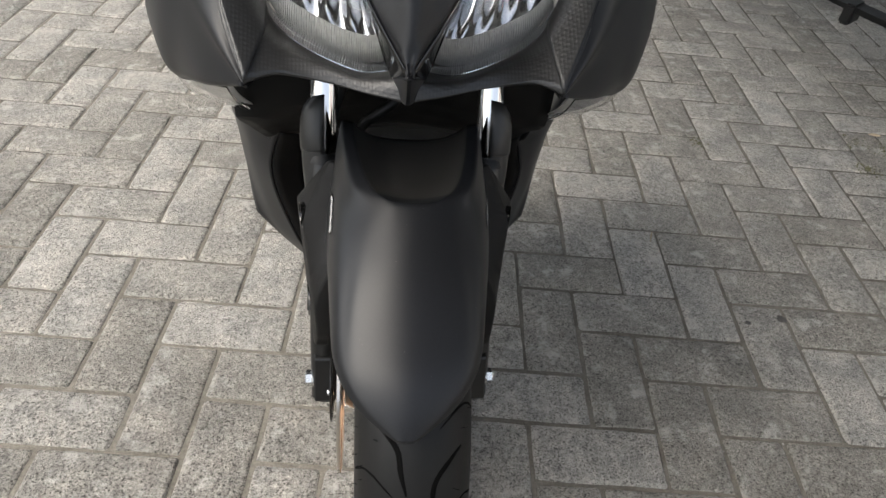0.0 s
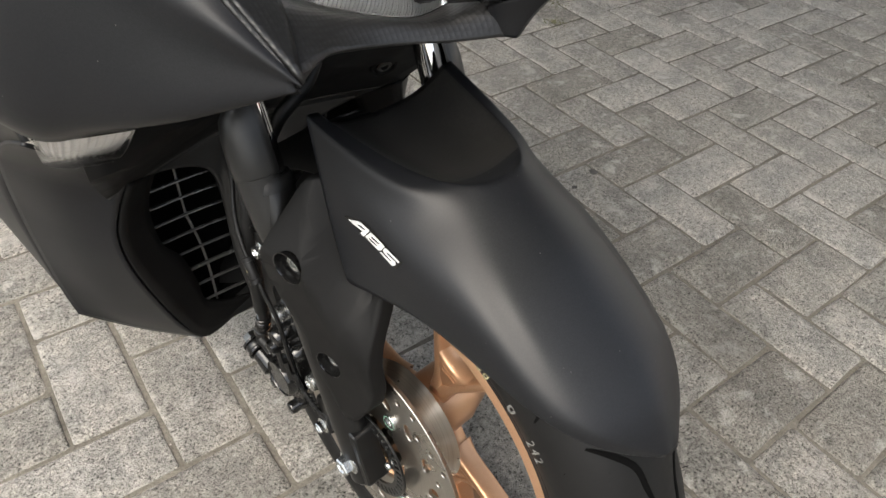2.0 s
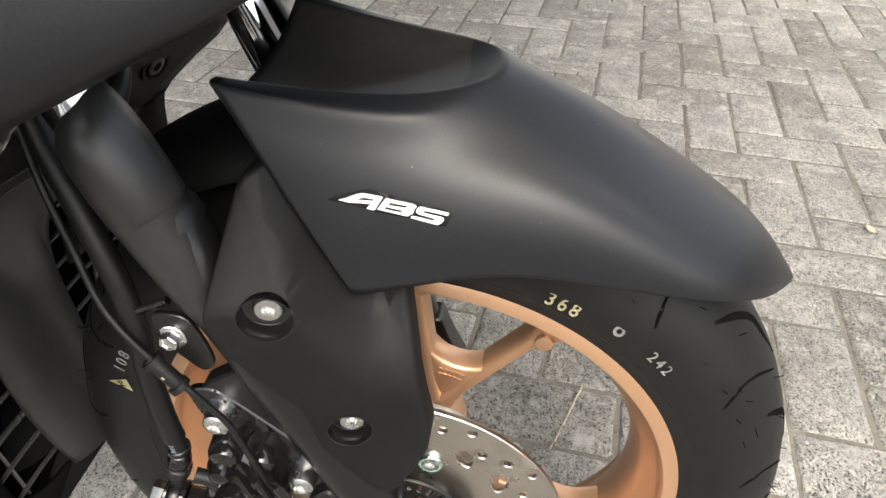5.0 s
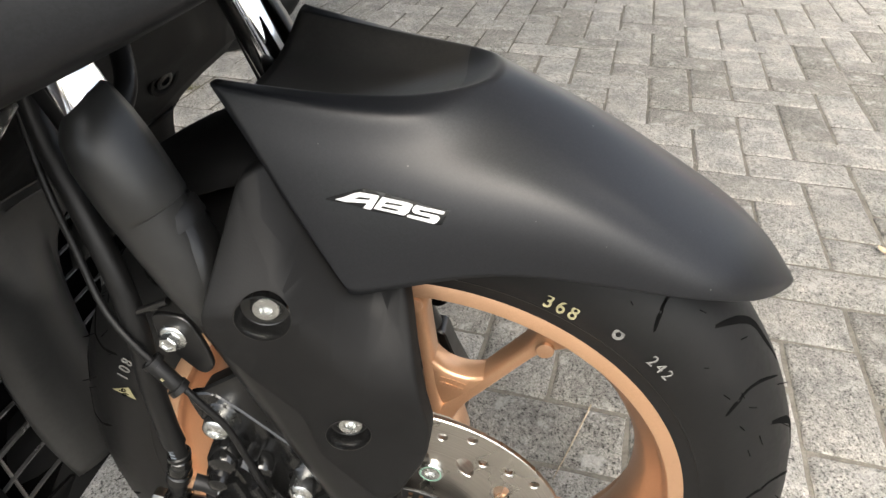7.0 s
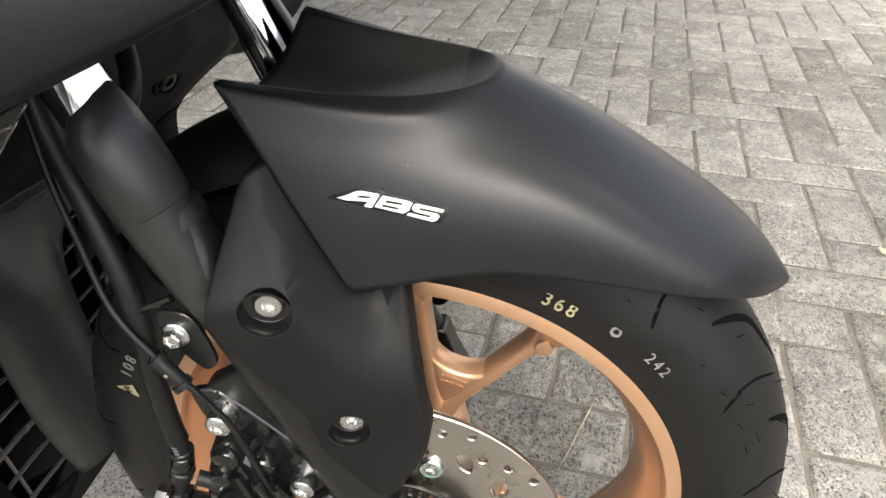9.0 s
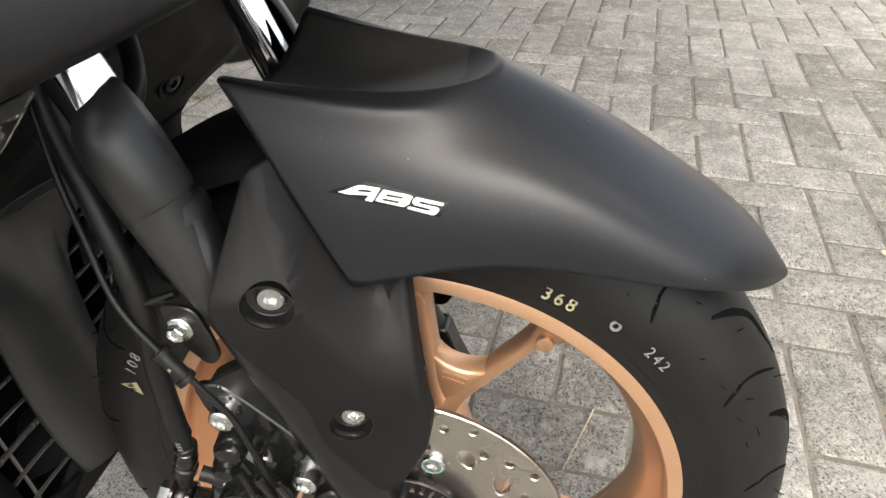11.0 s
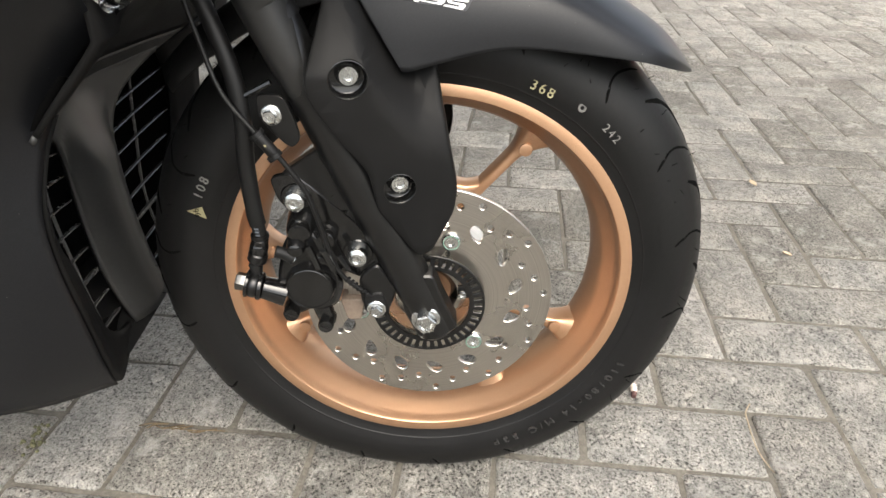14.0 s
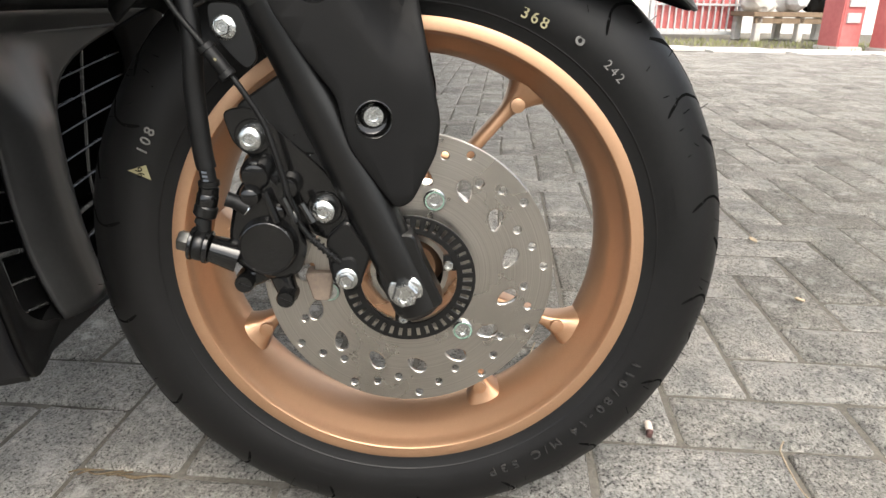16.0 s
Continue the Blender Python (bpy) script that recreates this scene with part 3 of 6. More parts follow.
# speed sensor ring
X_RING = CX - 0.0835
holes = []
for k in range(40):
    a = radians(9 * k)
    ends = []
    for da, r in ((-0.034, 0.0405), (0.034, 0.0405), (0.030, 0.0475), (-0.030, 0.0475)):
        ends.append((AY - math.cos(a + da) * r, AZ + math.sin(a + da) * r))
    holes.append(ends)
holes.append(circle(AY, AZ, 0.0360, 64))
bm = bmesh.new()
perforated(bm, circle(AY, AZ, 0.0500, 96), holes, X_RING, X_RING + 0.0022, 0.0003)
ring = piece("sensor_ring", bm, M_MATT, "black slotted speed sensor ring", sharp=25)
for a in (22, 142, -98):
    bm = bmesh.new()
    socket_screw(bm, wheel_at(a, 0.0315, X_RING - CX - 0.0008), (-1, 0, 0), 0.0040, 0.0026)
    piece("ring_screw", bm, M_ZINC, parent=ring)
    bm = bmesh.new()
    m = Matrix.Translation(wheel_at(a, 0.034, X_RING - CX + 0.0028))
    bmesh.ops.create_cube(bm, size=1, matrix=m @ Matrix.Diagonal((0.003, 0.012, 0.012, 1)))
    piece("ring_lug", bm, M_MATT, parent=ring)

# fork
LEAN_ = 0.44           # run of the fork per unit of height
FX = 0.0905


def fork_at(z, x=0.0, across=0.0):
    """A place on the fork's axis at a height; across: forward of the axis."""
    return Vector((x, AY + LEAN_ * (z - 0.258) - across * math.cos(math.atan(LEAN_)), z - across * math.sin(math.atan(LEAN_)) * -1))


AXIS = Vector((0, LEAN_, 1)).normalized()
for s in (-1, 1):
    x = CX + s * FX
    bm = bmesh.new()
    a0 = fork_at(0.236, x)
    lathe(bm, [(0, 0), (0, 0.0135), (0.004, 0.0165), (0.05, 0.0172), (0.14, 0.0178), (0.21, 0.0180), (0.296, 0.0180), (0.300, 0.0172), (0.300, 0.0152), (0.26, 0.0148)], a0, AXIS, 40)
    leg = piece("fork_leg", bm, M_MATT, "matt black fork slider")
    bm = bmesh.new()
    b0 = fork_at(0.47, x)
    lathe(bm, [(0, 0), (0, 0.0150), (0.30, 0.0150), (0.30, 0)], b0, AXIS, 40)
    piece("stanchion", bm, M_CHROME, "chromed fork tube")
    bm = bmesh.new()
    c0 = fork_at(0.500, x)
    lathe(bm, [(0, 0.0152), (0, 0.0195), (0.008, 0.0190), (0.012, 0.0160)], c0, AXIS, 40)
    piece("dust_seal", bm, M_HOSE, parent=leg)
    # foot of the leg
    bm = bmesh.new()
    loop = rounded([(-0.022, 0.247), (-0.012, 0.240), (0.012, 0.236), (0.024, 0.262), (0.030, 0.300), (0.000, 0.300), (-0.008, 0.277)], 0.004, 3)
    perforated(bm, loop, [], x + s * 0.012, x - s * 0.012, 0.0015)
    piece("fork_foot", bm, M_MATT, parent=leg, sharp=30)
    bm = bmesh.new()
    hexagon(bm, (x + s * 0.0125, AY + 0.002, AZ), (s, 0, 0), 0.0165, 0.0085, 0.0125, 0.0030)
    piece("axle_bolt", bm, M_ZINC, "zinc-plated flanged axle bolt", parent=leg)
    bm = bmesh.new()
    lathe(bm, [(0, 0.009), (-s * 0.03, 0.009)], (x - s * 0.01, AY, AZ), (1, 0, 0), 24)
    piece("axle_spacer", bm, M_MATT, parent=leg)
    # cover over the top of the slider: height along the leg, reach forward, back and outward
    bm = bmesh.new()
    rows = []
    fwd = Vector((0, -AXIS.z, AXIS.y))
    for h, front, back, out in ((-0.092, 0.004, -0.012, 0.012), (-0.082, 0.0105, -0.0165, 0.0195), (-0.062, 0.0135, -0.0180, 0.0232), (-0.038, 0.0160, -0.0185, 0.0252), (-0.0200, 0.0176, -0.0187, 0.0260), (-0.0188, 0.0178, -0.0187, 0.0261), (-0.0180, 0.0202, -0.0188, 0.0266), (-0.0150, 0.0212, -0.0188, 0.0272),
                                (-0.002, 0.0218, -0.0185, 0.0276), (0.014, 0.0218, -0.0176, 0.0268), (0.026, 0.0208, -0.0150, 0.0240), (0.035, 0.0190, -0.0090, 0.0180), (0.0395, 0.0175, -0.0035, 0.0115), (0.0412, 0.0150, 0.0030, 0.0060)):
        c = fork_at(0.53, x) + AXIS * h
        row = []
        for k in range(21):
            a = math.pi * k / 20
            row.append(c + fwd * ((front + back) / 2 + (front - back) / 2 * math.cos(a)) + Vector((s * (-0.002 + out * math.sin(a) ** 0.8), 0, 0)))
        rows.append(row)
    grid_faces(bm, rows, flip=s > 0)
    ob = piece("fork_cover", bm, M_COVER, "satin black stepped fork cover", sharp=40)
    mod = ob.modifiers.new("thickness", "SOLIDIFY")
    mod.thickness = 0.002

# fork guards
GUARD = [(0.030, 0.535), (0.0735, 0.530), (0.090, 0.464), (0.085, 0.448), (0.070, 0.424), (0.049, 0.396), (0.046, 0.380), (0.042, 0.362), (0.012, 0.318), (0.001, 0.322), (-0.0165, 0.3565), (-0.019, 0.377), (0.001, 0.480), (0.008, 0.530)]
WELLS = [(0.0595, 0.4665, 0.0135), (0.0255, 0.3805, 0.0122)]
for s in (-1, 1):
    xf = CX + s * 0.1080
    bm = bmesh.new()
    edge = rounded(ccw(GUARD), 0.007, 4)
    wells = [circle(y, z, r, 28) for y, z, r in WELLS]
    outer, *cups = fill_between(bm, [offset(edge, 0.0022)] + wells, lambda a, b: (xf, a, b))
    r1 = [bm.verts.new((xf - s * 0.0009, *p)) for p in offset(edge, 0.0006)]
    r2 = [bm.verts.new((xf - s * 0.0026, *p)) for p in edge]
    r3 = [bm.verts.new((xf - s * 0.0140, *p)) for p in edge]
    bridge(bm, outer, r1), bridge(bm, r1, r2), bridge(bm, r2, r3)
    back = Vector((0, 0.855, -0.518))       # square to the mudguard's rear edge
    for cut in (0.043, 0.030, 0.015, 0.0):
        bmesh.ops.bisect_plane(bm, geom=bm.verts[:] + bm.edges[:] + bm.faces[:], plane_co=(0, cut, 0), plane_no=(0, 1, 0))
    for cut in (0.400, 0.415, 0.430, 0.445, 0.460, 0.475, 0.490, 0.510):
        bmesh.ops.bisect_plane(bm, geom=bm.verts[:] + bm.edges[:] + bm.faces[:], plane_co=(0, 0, cut), plane_no=(0, 0, 1))
    for cut in (-0.004, 0.004, 0.011, 0.018, 0.025):
        bmesh.ops.bisect_plane(bm, geom=bm.verts[:] + bm.edges[:] + bm.faces[:], plane_co=Vector((0, 0.02, 0.464)) + back * cut, plane_no=back)
    for v in bm.verts:
        d = (v.co - Vector((0, 0.02, 0.464))).dot(back)
        w = min(1, max(0, (v.co.z - 0.395) / 0.085))
        w = w * w * (3 - 2 * w)
        near = min(1.15, max(0, 1 - d / 0.020)) * (0.62 + 0.38 * min(1, max(0, v.co.y / 0.025)))
        v.co.x += s * (0.22 * (v.co.y - 0.035) - max(w * 0.042 * near, 0.55 * max(0, v.co.z - 0.470)))
    guard = piece("fork_guard", bm, M_GRAIN, "grained black plastic fork guard", sharp=40)
    for (y, z, r), cup in zip(WELLS, wells):
        bm = bmesh.new()
        lathe(bm, [(0.0002, r * 1.05), (0.0004, r * 1.0), (-0.0008, r * 0.96), (-0.0095, r * 0.90), (-0.0100, r * 0.84), (-0.0100, 0)], (xf + s * 0.22 * (y - 0.035), y, z), (s, -0.22, 0), 36)
        piece("screw_well", bm, M_GLOSS, parent=guard)
        bm = bmesh.new()
        socket_screw(bm, (xf + s * (0.22 * (y - 0.035) - 0.0098), y + 0.0012, z + 0.0012), (s, -0.22, 0), 0.0080, 0.0042)
        piece("guard_screw", bm, M_ZINC, "zinc-plated socket screw", parent=guard)

# front mudguard: rails from the tip to the rear, each from the middle plane outwards
CREST = [(0, -0.214, 0.449), (0, -0.201, 0.4685), (0, -0.181, 0.4875), (0, -0.156, 0.502), (0, -0.109, 0.5315), (0, -0.074, 0.548), (0, -0.0425, 0.5605), (0, -0.027, 0.552), (0, 0.0, 0.545), (0, 0.045, 0.541), (0, 0.098, 0.539)]
INNER = [(0.0018, -0.2143, 0.4496), (0.0107, -0.2005, 0.467), (0.0173, -0.179, 0.4855), (0.021, -0.154, 0.4992), (0.021, -0.107, 0.528), (0.015, -0.073, 0.5455), (0.0105, -0.0415, 0.5603), (0.02, -0.0235, 0.5525), (0.029, 0.002, 0.5465), (0.036, 0.045, 0.543), (0.041, 0.096, 0.542)]
WALL = [(0.0036, -0.2141, 0.4498), (0.0213, -0.1985, 0.465), (0.0336, -0.176, 0.4817), (0.04, -0.151, 0.4945), (0.039, -0.105, 0.5223), (0.029, -0.07, 0.5413), (0.02, -0.0395, 0.5592), (0.034, -0.0245, 0.558), (0.045, 0.0, 0.557), (0.0535, 0.042, 0.56), (0.059, 0.087, 0.566)]
RIM = [(0.0045, -0.2139, 0.4499), (0.0262, -0.1972, 0.4636), (0.0422, -0.174, 0.4789), (0.05, -0.149, 0.4907), (0.049, -0.104, 0.5183), (0.041, -0.068, 0.5367), (0.034, -0.035, 0.554), (0.052, -0.0175, 0.553), (0.06, 0.006, 0.553), (0.066, 0.042, 0.559), (0.07, 0.0865, 0.568)]
FLUTE = [(0.0052, -0.2137, 0.4499), (0.0295, -0.1962, 0.4628), (0.047, -0.173, 0.4767), (0.0555, -0.1475, 0.4877), (0.053, -0.103, 0.5137), (0.0545, -0.068, 0.5285), (0.05, -0.038, 0.54), (0.0585, -0.018, 0.5405), (0.0658, 0.006, 0.539), (0.0705, 0.041, 0.5425), (0.0725, 0.0785, 0.556)]
SHOULDER = [(0.0059, -0.2134, 0.4499), (0.0324, -0.1952, 0.4618), (0.0509, -0.172, 0.4745), (0.06, -0.146, 0.4845), (0.064, -0.103, 0.5075), (0.0665, -0.069, 0.519), (0.069, -0.038, 0.525), (0.0718, -0.016, 0.526), (0.0735, 0.008, 0.527), (0.075, 0.038, 0.529), (0.0755, 0.068, 0.539)]
FLANK = [(0.007, -0.213, 0.4491), (0.0357, -0.193, 0.4598), (0.0552, -0.169, 0.471), (0.0645, -0.1425, 0.4787), (0.069, -0.103, 0.492), (0.0735, -0.067, 0.4995), (0.077, -0.037, 0.5015), (0.0795, -0.014, 0.4995), (0.0812, 0.0085, 0.4975), (0.0825, 0.029, 0.497), (0.0815, 0.047, 0.5035)]
HEM = [(0.0081, -0.2126, 0.4484), (0.0389, -0.191, 0.4575), (0.0576, -0.166, 0.4675), (0.066, -0.139, 0.4725), (0.07, -0.103, 0.477), (0.0745, -0.065, 0.4817), (0.0782, -0.036, 0.479), (0.081, -0.012, 0.4725), (0.0835, 0.009, 0.467), (0.0852, 0.019, 0.4645), (0.0855, 0.0235, 0.465)]


def mudguard():
    bm = bmesh.new()
    rows = []
    for i in range(11):
        half = [Vector(r[i]) for r in (HEM, FLANK, SHOULDER, FLUTE, RIM, WALL, INNER, CREST)]
        skew = 0.045 * min(0, half[0].y - 0.03)          # it sits a touch askew on the fork
        rows.append([Vector((CX + skew - p.x, p.y, p.z)) for p in half] + [Vector((CX + skew + p.x, p.y, p.z)) for p in half[-2::-1]])
    vs = grid_faces(bm, rows)
    place = {v: (i, j) for i, row in enumerate(vs) for j, v in enumerate(row)}
    crease = bm.edges.layers.float.new("crease_edge")
    for e in bm.edges:
        (i0, j0), (i1, j1) = (place[v] for v in e.verts)
        if j0 == j1 and j0 in (5, 9) and min(i0, i1) >= 6:
            e[crease] = 0.75
        if j0 == j1 and j0 in (4, 10) and min(i0, i1) >= 7:
            e[crease] = 0.35
        if i0 == i1 == 6 and min(j0, j1) >= 5 and max(j0, j1) <= 9:
            e[crease] = 0.8
        if i0 == i1 == 10 or (j0 == j1 and j0 in (0, 14)):
            e[crease] = 1.0
    ob = piece("mudguard", bm, M_PAINT, "satin black front mudguard with a recessed rear", sharp=60)
    ob.data.materials.append(M_RECESS)
    for f in ob.data.polygons:
        i, j = divmod(f.index, 14)
        f.material_index = 1 if i >= 7 and 5 <= j <= 8 else 0
    sub = ob.modifiers.new("round", "SUBSURF")
    sub.levels = sub.render_levels = 3
    mod = ob.modifiers.new("thickness", "SOLIDIFY")
    mod.thickness, mod.offset = 0.0020, -1.0
    return ob


fender = mudguard()


# tail of the mudguard behind the fork
bm = bmesh.new()
rows = []
for k in range(11):
    a, r = 100 + 3.8 * k, 0.283 + 0.001 * k
    rows.append([wheel_at(a, r - 0.022 * abs(q) ** 3, 0.056 * q) for q in (-1, -0.8, -0.5, 0, 0.5, 0.8, 1)])
grid_faces(bm, rows)
tail = piece("mudguard_tail", bm, M_DARK, "matt black inner tail of the mudguard", parent=fender)
mod = tail.modifiers.new("thickness", "SOLIDIFY")
mod.thickness = 0.0025


# mudguard decals: slanted block letters on a black ground, drawn in millimetres forward and up from the foot of the first letter
DECAL = [(-5.2, -0.9), (-2.4, 0.4), (11.2, 4.6), (13.2, 5.1), (15.6, 4.9), (25.4, 3.4), (26.4, 2.5), (38.5, 0.3), (40.0, -0.6), (55.6, -3.2), (51.6, -10.2), (49.0, -10.4), (36.2, -7.6), (23.6, -6.3), (17.4, -5.4), (9.8, -3.4), (-1.2, -1.6)]
GLYPHS = [[[(0.0, -0.4), (3.6, 0.6), (9.4, 3.0), (12.0, 3.5), (21.5, 2.4), (21.2, 1.4), (17.6, -4.6), (13.6, -3.9), (15.6, -1.6), (9.0, -1.4), (5.0, -1.5)], [(12.0, 1.3), (17.4, 0.8), (16.6, 0.1), (9.4, 0.3)]],
          [[(22.9, 1.8), (35.9, -0.2), (37.9, -1.2), (36.6, -2.7), (36.1, -4.6), (33.2, -6.4), (18.7, -3.9)], [(25.0, -0.4), (33.2, -1.5), (32.2, -2.2), (24.0, -1.4)], [(23.0, -2.5), (31.2, -3.8), (30.2, -4.5), (22.2, -3.4)]],
          [[(39.4, -1.1), (53.2, -3.4), (52.3, -4.9), (41.2, -3.1), (40.6, -4.0), (49.9, -5.4), (51.0, -6.7), (49.2, -9.0), (47.5, -9.5), (34.6, -6.9), (35.7, -5.7), (45.6, -7.4), (46.7, -6.7), (38.5, -5.0), (37.2, -3.8), (37.9, -2.0)]]]


def on_flank(a, b, s):
    """A place beside the mudguard for a decal's drawing; the word runs the other way on the far side."""
    y = 0.0127 + 0.0160 - 0.001 * a
    return CX + s * 0.25, y if s < 0 else 0.0106 - y, 0.5170 + 0.001 * b


def decal_piece(name, loops, mat, s, lift, label):
    bm = bmesh.new()
    fill_between(bm, [rounded(q, 0.5, 2) for q in loops], lambda a, b: on_flank(a, b, s))
    for k in range(16):
        bmesh.ops.bisect_plane(bm, geom=bm.verts[:] + bm.edges[:] + bm.faces[:], plane_co=(0, -0.035 + 0.0045 * k, 0), plane_no=(0, 1, 0))
    bmesh.ops.triangulate(bm, faces=bm.faces[:])
    stick(piece(name, bm, mat, label, parent=fender, smooth=False), fender, s, lift)


for s in (-1, 1):
    decal_piece("decal", [DECAL], M_GLOSS, s, 0.0005, "black decal with white letters")
    for loops in GLYPHS:
        decal_piece("decal_letter", loops, M_WHITE, s, 0.0010, "white slanted block letter")

# ---- brake caliper ----
bm = bmesh.new()
XC = CX - 0.098
loop = rounded([(0.128, 0.384), (0.110, 0.388), (0.095, 0.376), (0.060, 0.343), (0.046, 0.318), (0.044, 0.300), (0.060, 0.292), (0.075, 0.300), (0.100, 0.345), (0.122, 0.362)], 0.006, 3)
perforated(bm, loop, [], XC + 0.004, XC + 0.010, 0.001)
caliper = piece("brake_caliper", bm, M_GLOSS, "gloss black brake caliper", sharp=30)
bm = bmesh.new()
loop = rounded([(0.128, 0.300), (0.121, 0.330), (0.110, 0.346), (0.096, 0.344), (0.084, 0.332), (0.077, 0.312), (0.074, 0.290), (0.080, 0.272), (0.094, 0.266), (0.112, 0.270), (0.126, 0.280)], 0.006, 4)
perforated(bm, loop, [], XC - 0.008, XC + 0.040, 0.003)
piece("caliper_body", bm, M_GLOSS, parent=caliper, sharp=40)
bm = bmesh.new()
lathe(bm, [(0.012, 0.0225), (-0.006, 0.0205), (-0.0100, 0.0188), (-0.0104, 0.0180), (-0.0094, 0.0176), (-0.0094, 0)], (XC - 0.006, 0.1005, 0.2935), (1, 0, 0), 40)
piece("piston_housing", bm, M_GLOSS, parent=caliper, sharp=30)
bm = bmesh.new()
sweep(bm, [(XC - 0.008, 0.122, 0.285), (XC - 0.010, 0.140, 0.292)], [0.0115, 0.0095], 16, 2)
piece("banjo_boss", bm, M_GLOSS, parent=caliper)
for c, d, r, h in (((XC - 0.010, 0.140, 0.2925), (0, 1, 0.25), 0.0118, 0.004), ((XC - 0.010, 0.144, 0.2935), (0, 1, 0.25), 0.0108, 0.0065), ((XC - 0.010, 0.1505, 0.2955), (0, 1, 0.25), 0.0118, 0.003)):
    bm = bmesh.new()
    lathe(bm, [(0, 0), (0, r * 0.93), (h * 0.2, r), (h * 0.8, r), (h, r * 0.93), (h, 0)], c, d, 28)
    piece("banjo_washer", bm, M_GLOSS if r > 0.011 else M_MATT, parent=caliper)
bm = bmesh.new()
hexagon(bm, (XC - 0.010, 0.1535, 0.2965), (0, 1, 0.25), 0.013, 0.008, 0.0, 0.0015)
piece("banjo_bolt", bm, M_ZINC_DULL, parent=caliper)
for y, z, r in ((0.119, 0.266, 0.0068), (0.091, 0.254, 0.0066)):
    bm = bmesh.new()
    sweep(bm, [(XC + 0.006, 0.098, 0.280), (XC + 0.002, (y + 0.098) / 2, (z + 0.276) / 2), (XC + 0.001, y, z)], [0.010, 0.0085, 0.0075], 14, 4)
    piece("pin_arm", bm, M_GLOSS, parent=caliper)
    bm = bmesh.new()
    lathe(bm, [(0.006, r * 1.15), (0.0, r * 1.15), (-0.002, r), (-0.010, r), (-0.0118, r * 0.85), (-0.0118, 0)], (XC - 0.002, y, z), (1, 0, 0), 24)
    pin = piece("slide_pin", bm, M_GLOSS, "black slotted slide pin", parent=caliper)
    bm = bmesh.new()
    bmesh.ops.create_cube(bm, size=1, matrix=Matrix.Translation((XC - 0.0139, y, z)) @ Matrix.Rotation(radians(25), 4, "X") @ Matrix.Diagonal((0.0006, 0.0105, 0.0016, 1)))
    piece("slot", bm, M_MATT, parent=caliper)
for y, z, r, l in ((0.106, 0.3440, 0.0105, 0.014), (0.110, 0.3310, 0.0075, 0.018), (0.093, 0.318, 0.0065, 0.012), (0.086, 0.3340, 0.0085, 0.008)):
    bm = bmesh.new()
    lathe(bm, [(0.014, r * 1.1), (-l * 0.6, r), (-l * 0.9, r * 0.8), (-l, r * 0.45), (-l, 0)], (XC, y, z), (1, 0.05, 0.1), 26)
    piece("casting_boss", bm, M_GLOSS, parent=caliper)
bm = bmesh.new()
sweep(bm, [(XC - 0.012, 0.112, 0.322), (XC - 0.014, 0.119, 0.3265), (XC - 0.015, 0.1245, 0.3290)], [0.006, 0.0048, 0.0052], 14, 4)
piece("bleed_cap", bm, M_HOSE, "black rubber bleed screw cap", parent=caliper)
bm = bmesh.new()
hexagon(bm, (XC - 0.012, 0.112, 0.3205), (-0.3, 0.75, 0.6), 0.0078, 0.006, 0.0, 0.001)
piece("bleed_screw", bm, M_ZINC, parent=caliper)
for k in range(3):
    bm = bmesh.new()
    sweep(bm, [(XC - 0.013, 0.075 + 0.012 * k, 0.325 + 0.004 * k), (XC - 0.0135, 0.068 + 0.012 * k, 0.312)], 0.0028, 8, 2)
    piece("casting_rib", bm, M_GLOSS, parent=caliper)
bm = bmesh.new()
loop = rounded([(0.060, 0.262), (0.082, 0.262), (0.076, 0.240), (0.064, 0.240)], 0.003, 2)
perforated(bm, loop, [], X_DISC + 0.010, X_DISC - 0.008, 0.001)
piece("brake_pad", bm, worn("brake_pad_backing", (0.12, 0.09, 0.07), (0.22, 0.17, 0.13), 0.6, 300.0), parent=caliper)
for y, z in ((0.108, 0.367), (0.062, 0.317)):
    bm = bmesh.new()
    lathe(bm, [(0.014, 0.0125), (0.0, 0.0125), (-0.001, 0.0115), (-0.001, 0)], (XC + 0.004, y, z), (1, 0, 0), 32)
    piece("bolt_boss", bm, M_GLOSS, parent=caliper)
    bm = bmesh.new()
    lathe(bm, [(0, 0), (0, 0.0088), (0.005, 0.0088), (0.0090, 0.0078), (0.0108, 0.0052), (0.0108, 0.0040), (0.0090, 0.0036), (0.0090, 0)], (XC + 0.003, y, z), (-1, 0, 0), 32)
    piece("caliper_bolt", bm, M_ZINC, "shiny domed caliper bolt", parent=caliper)
# lugs from the fork to the caliper
bm = bmesh.new()
loop = rounded([(0.046, 0.345), (0.085, 0.410), (0.118, 0.388), (0.122, 0.362), (0.104, 0.350), (0.080, 0.312), (0.064, 0.302), (0.046, 0.312)], 0.006, 3)
perforated(bm, loop, [[(0.086, 0.3560), (0.070, 0.3545), (0.078, 0.3445)]], CX - 0.093, CX - 0.080, 0.0015)
piece("caliper_bracket", bm, M_MATT, "matt black fork lug", sharp=30)

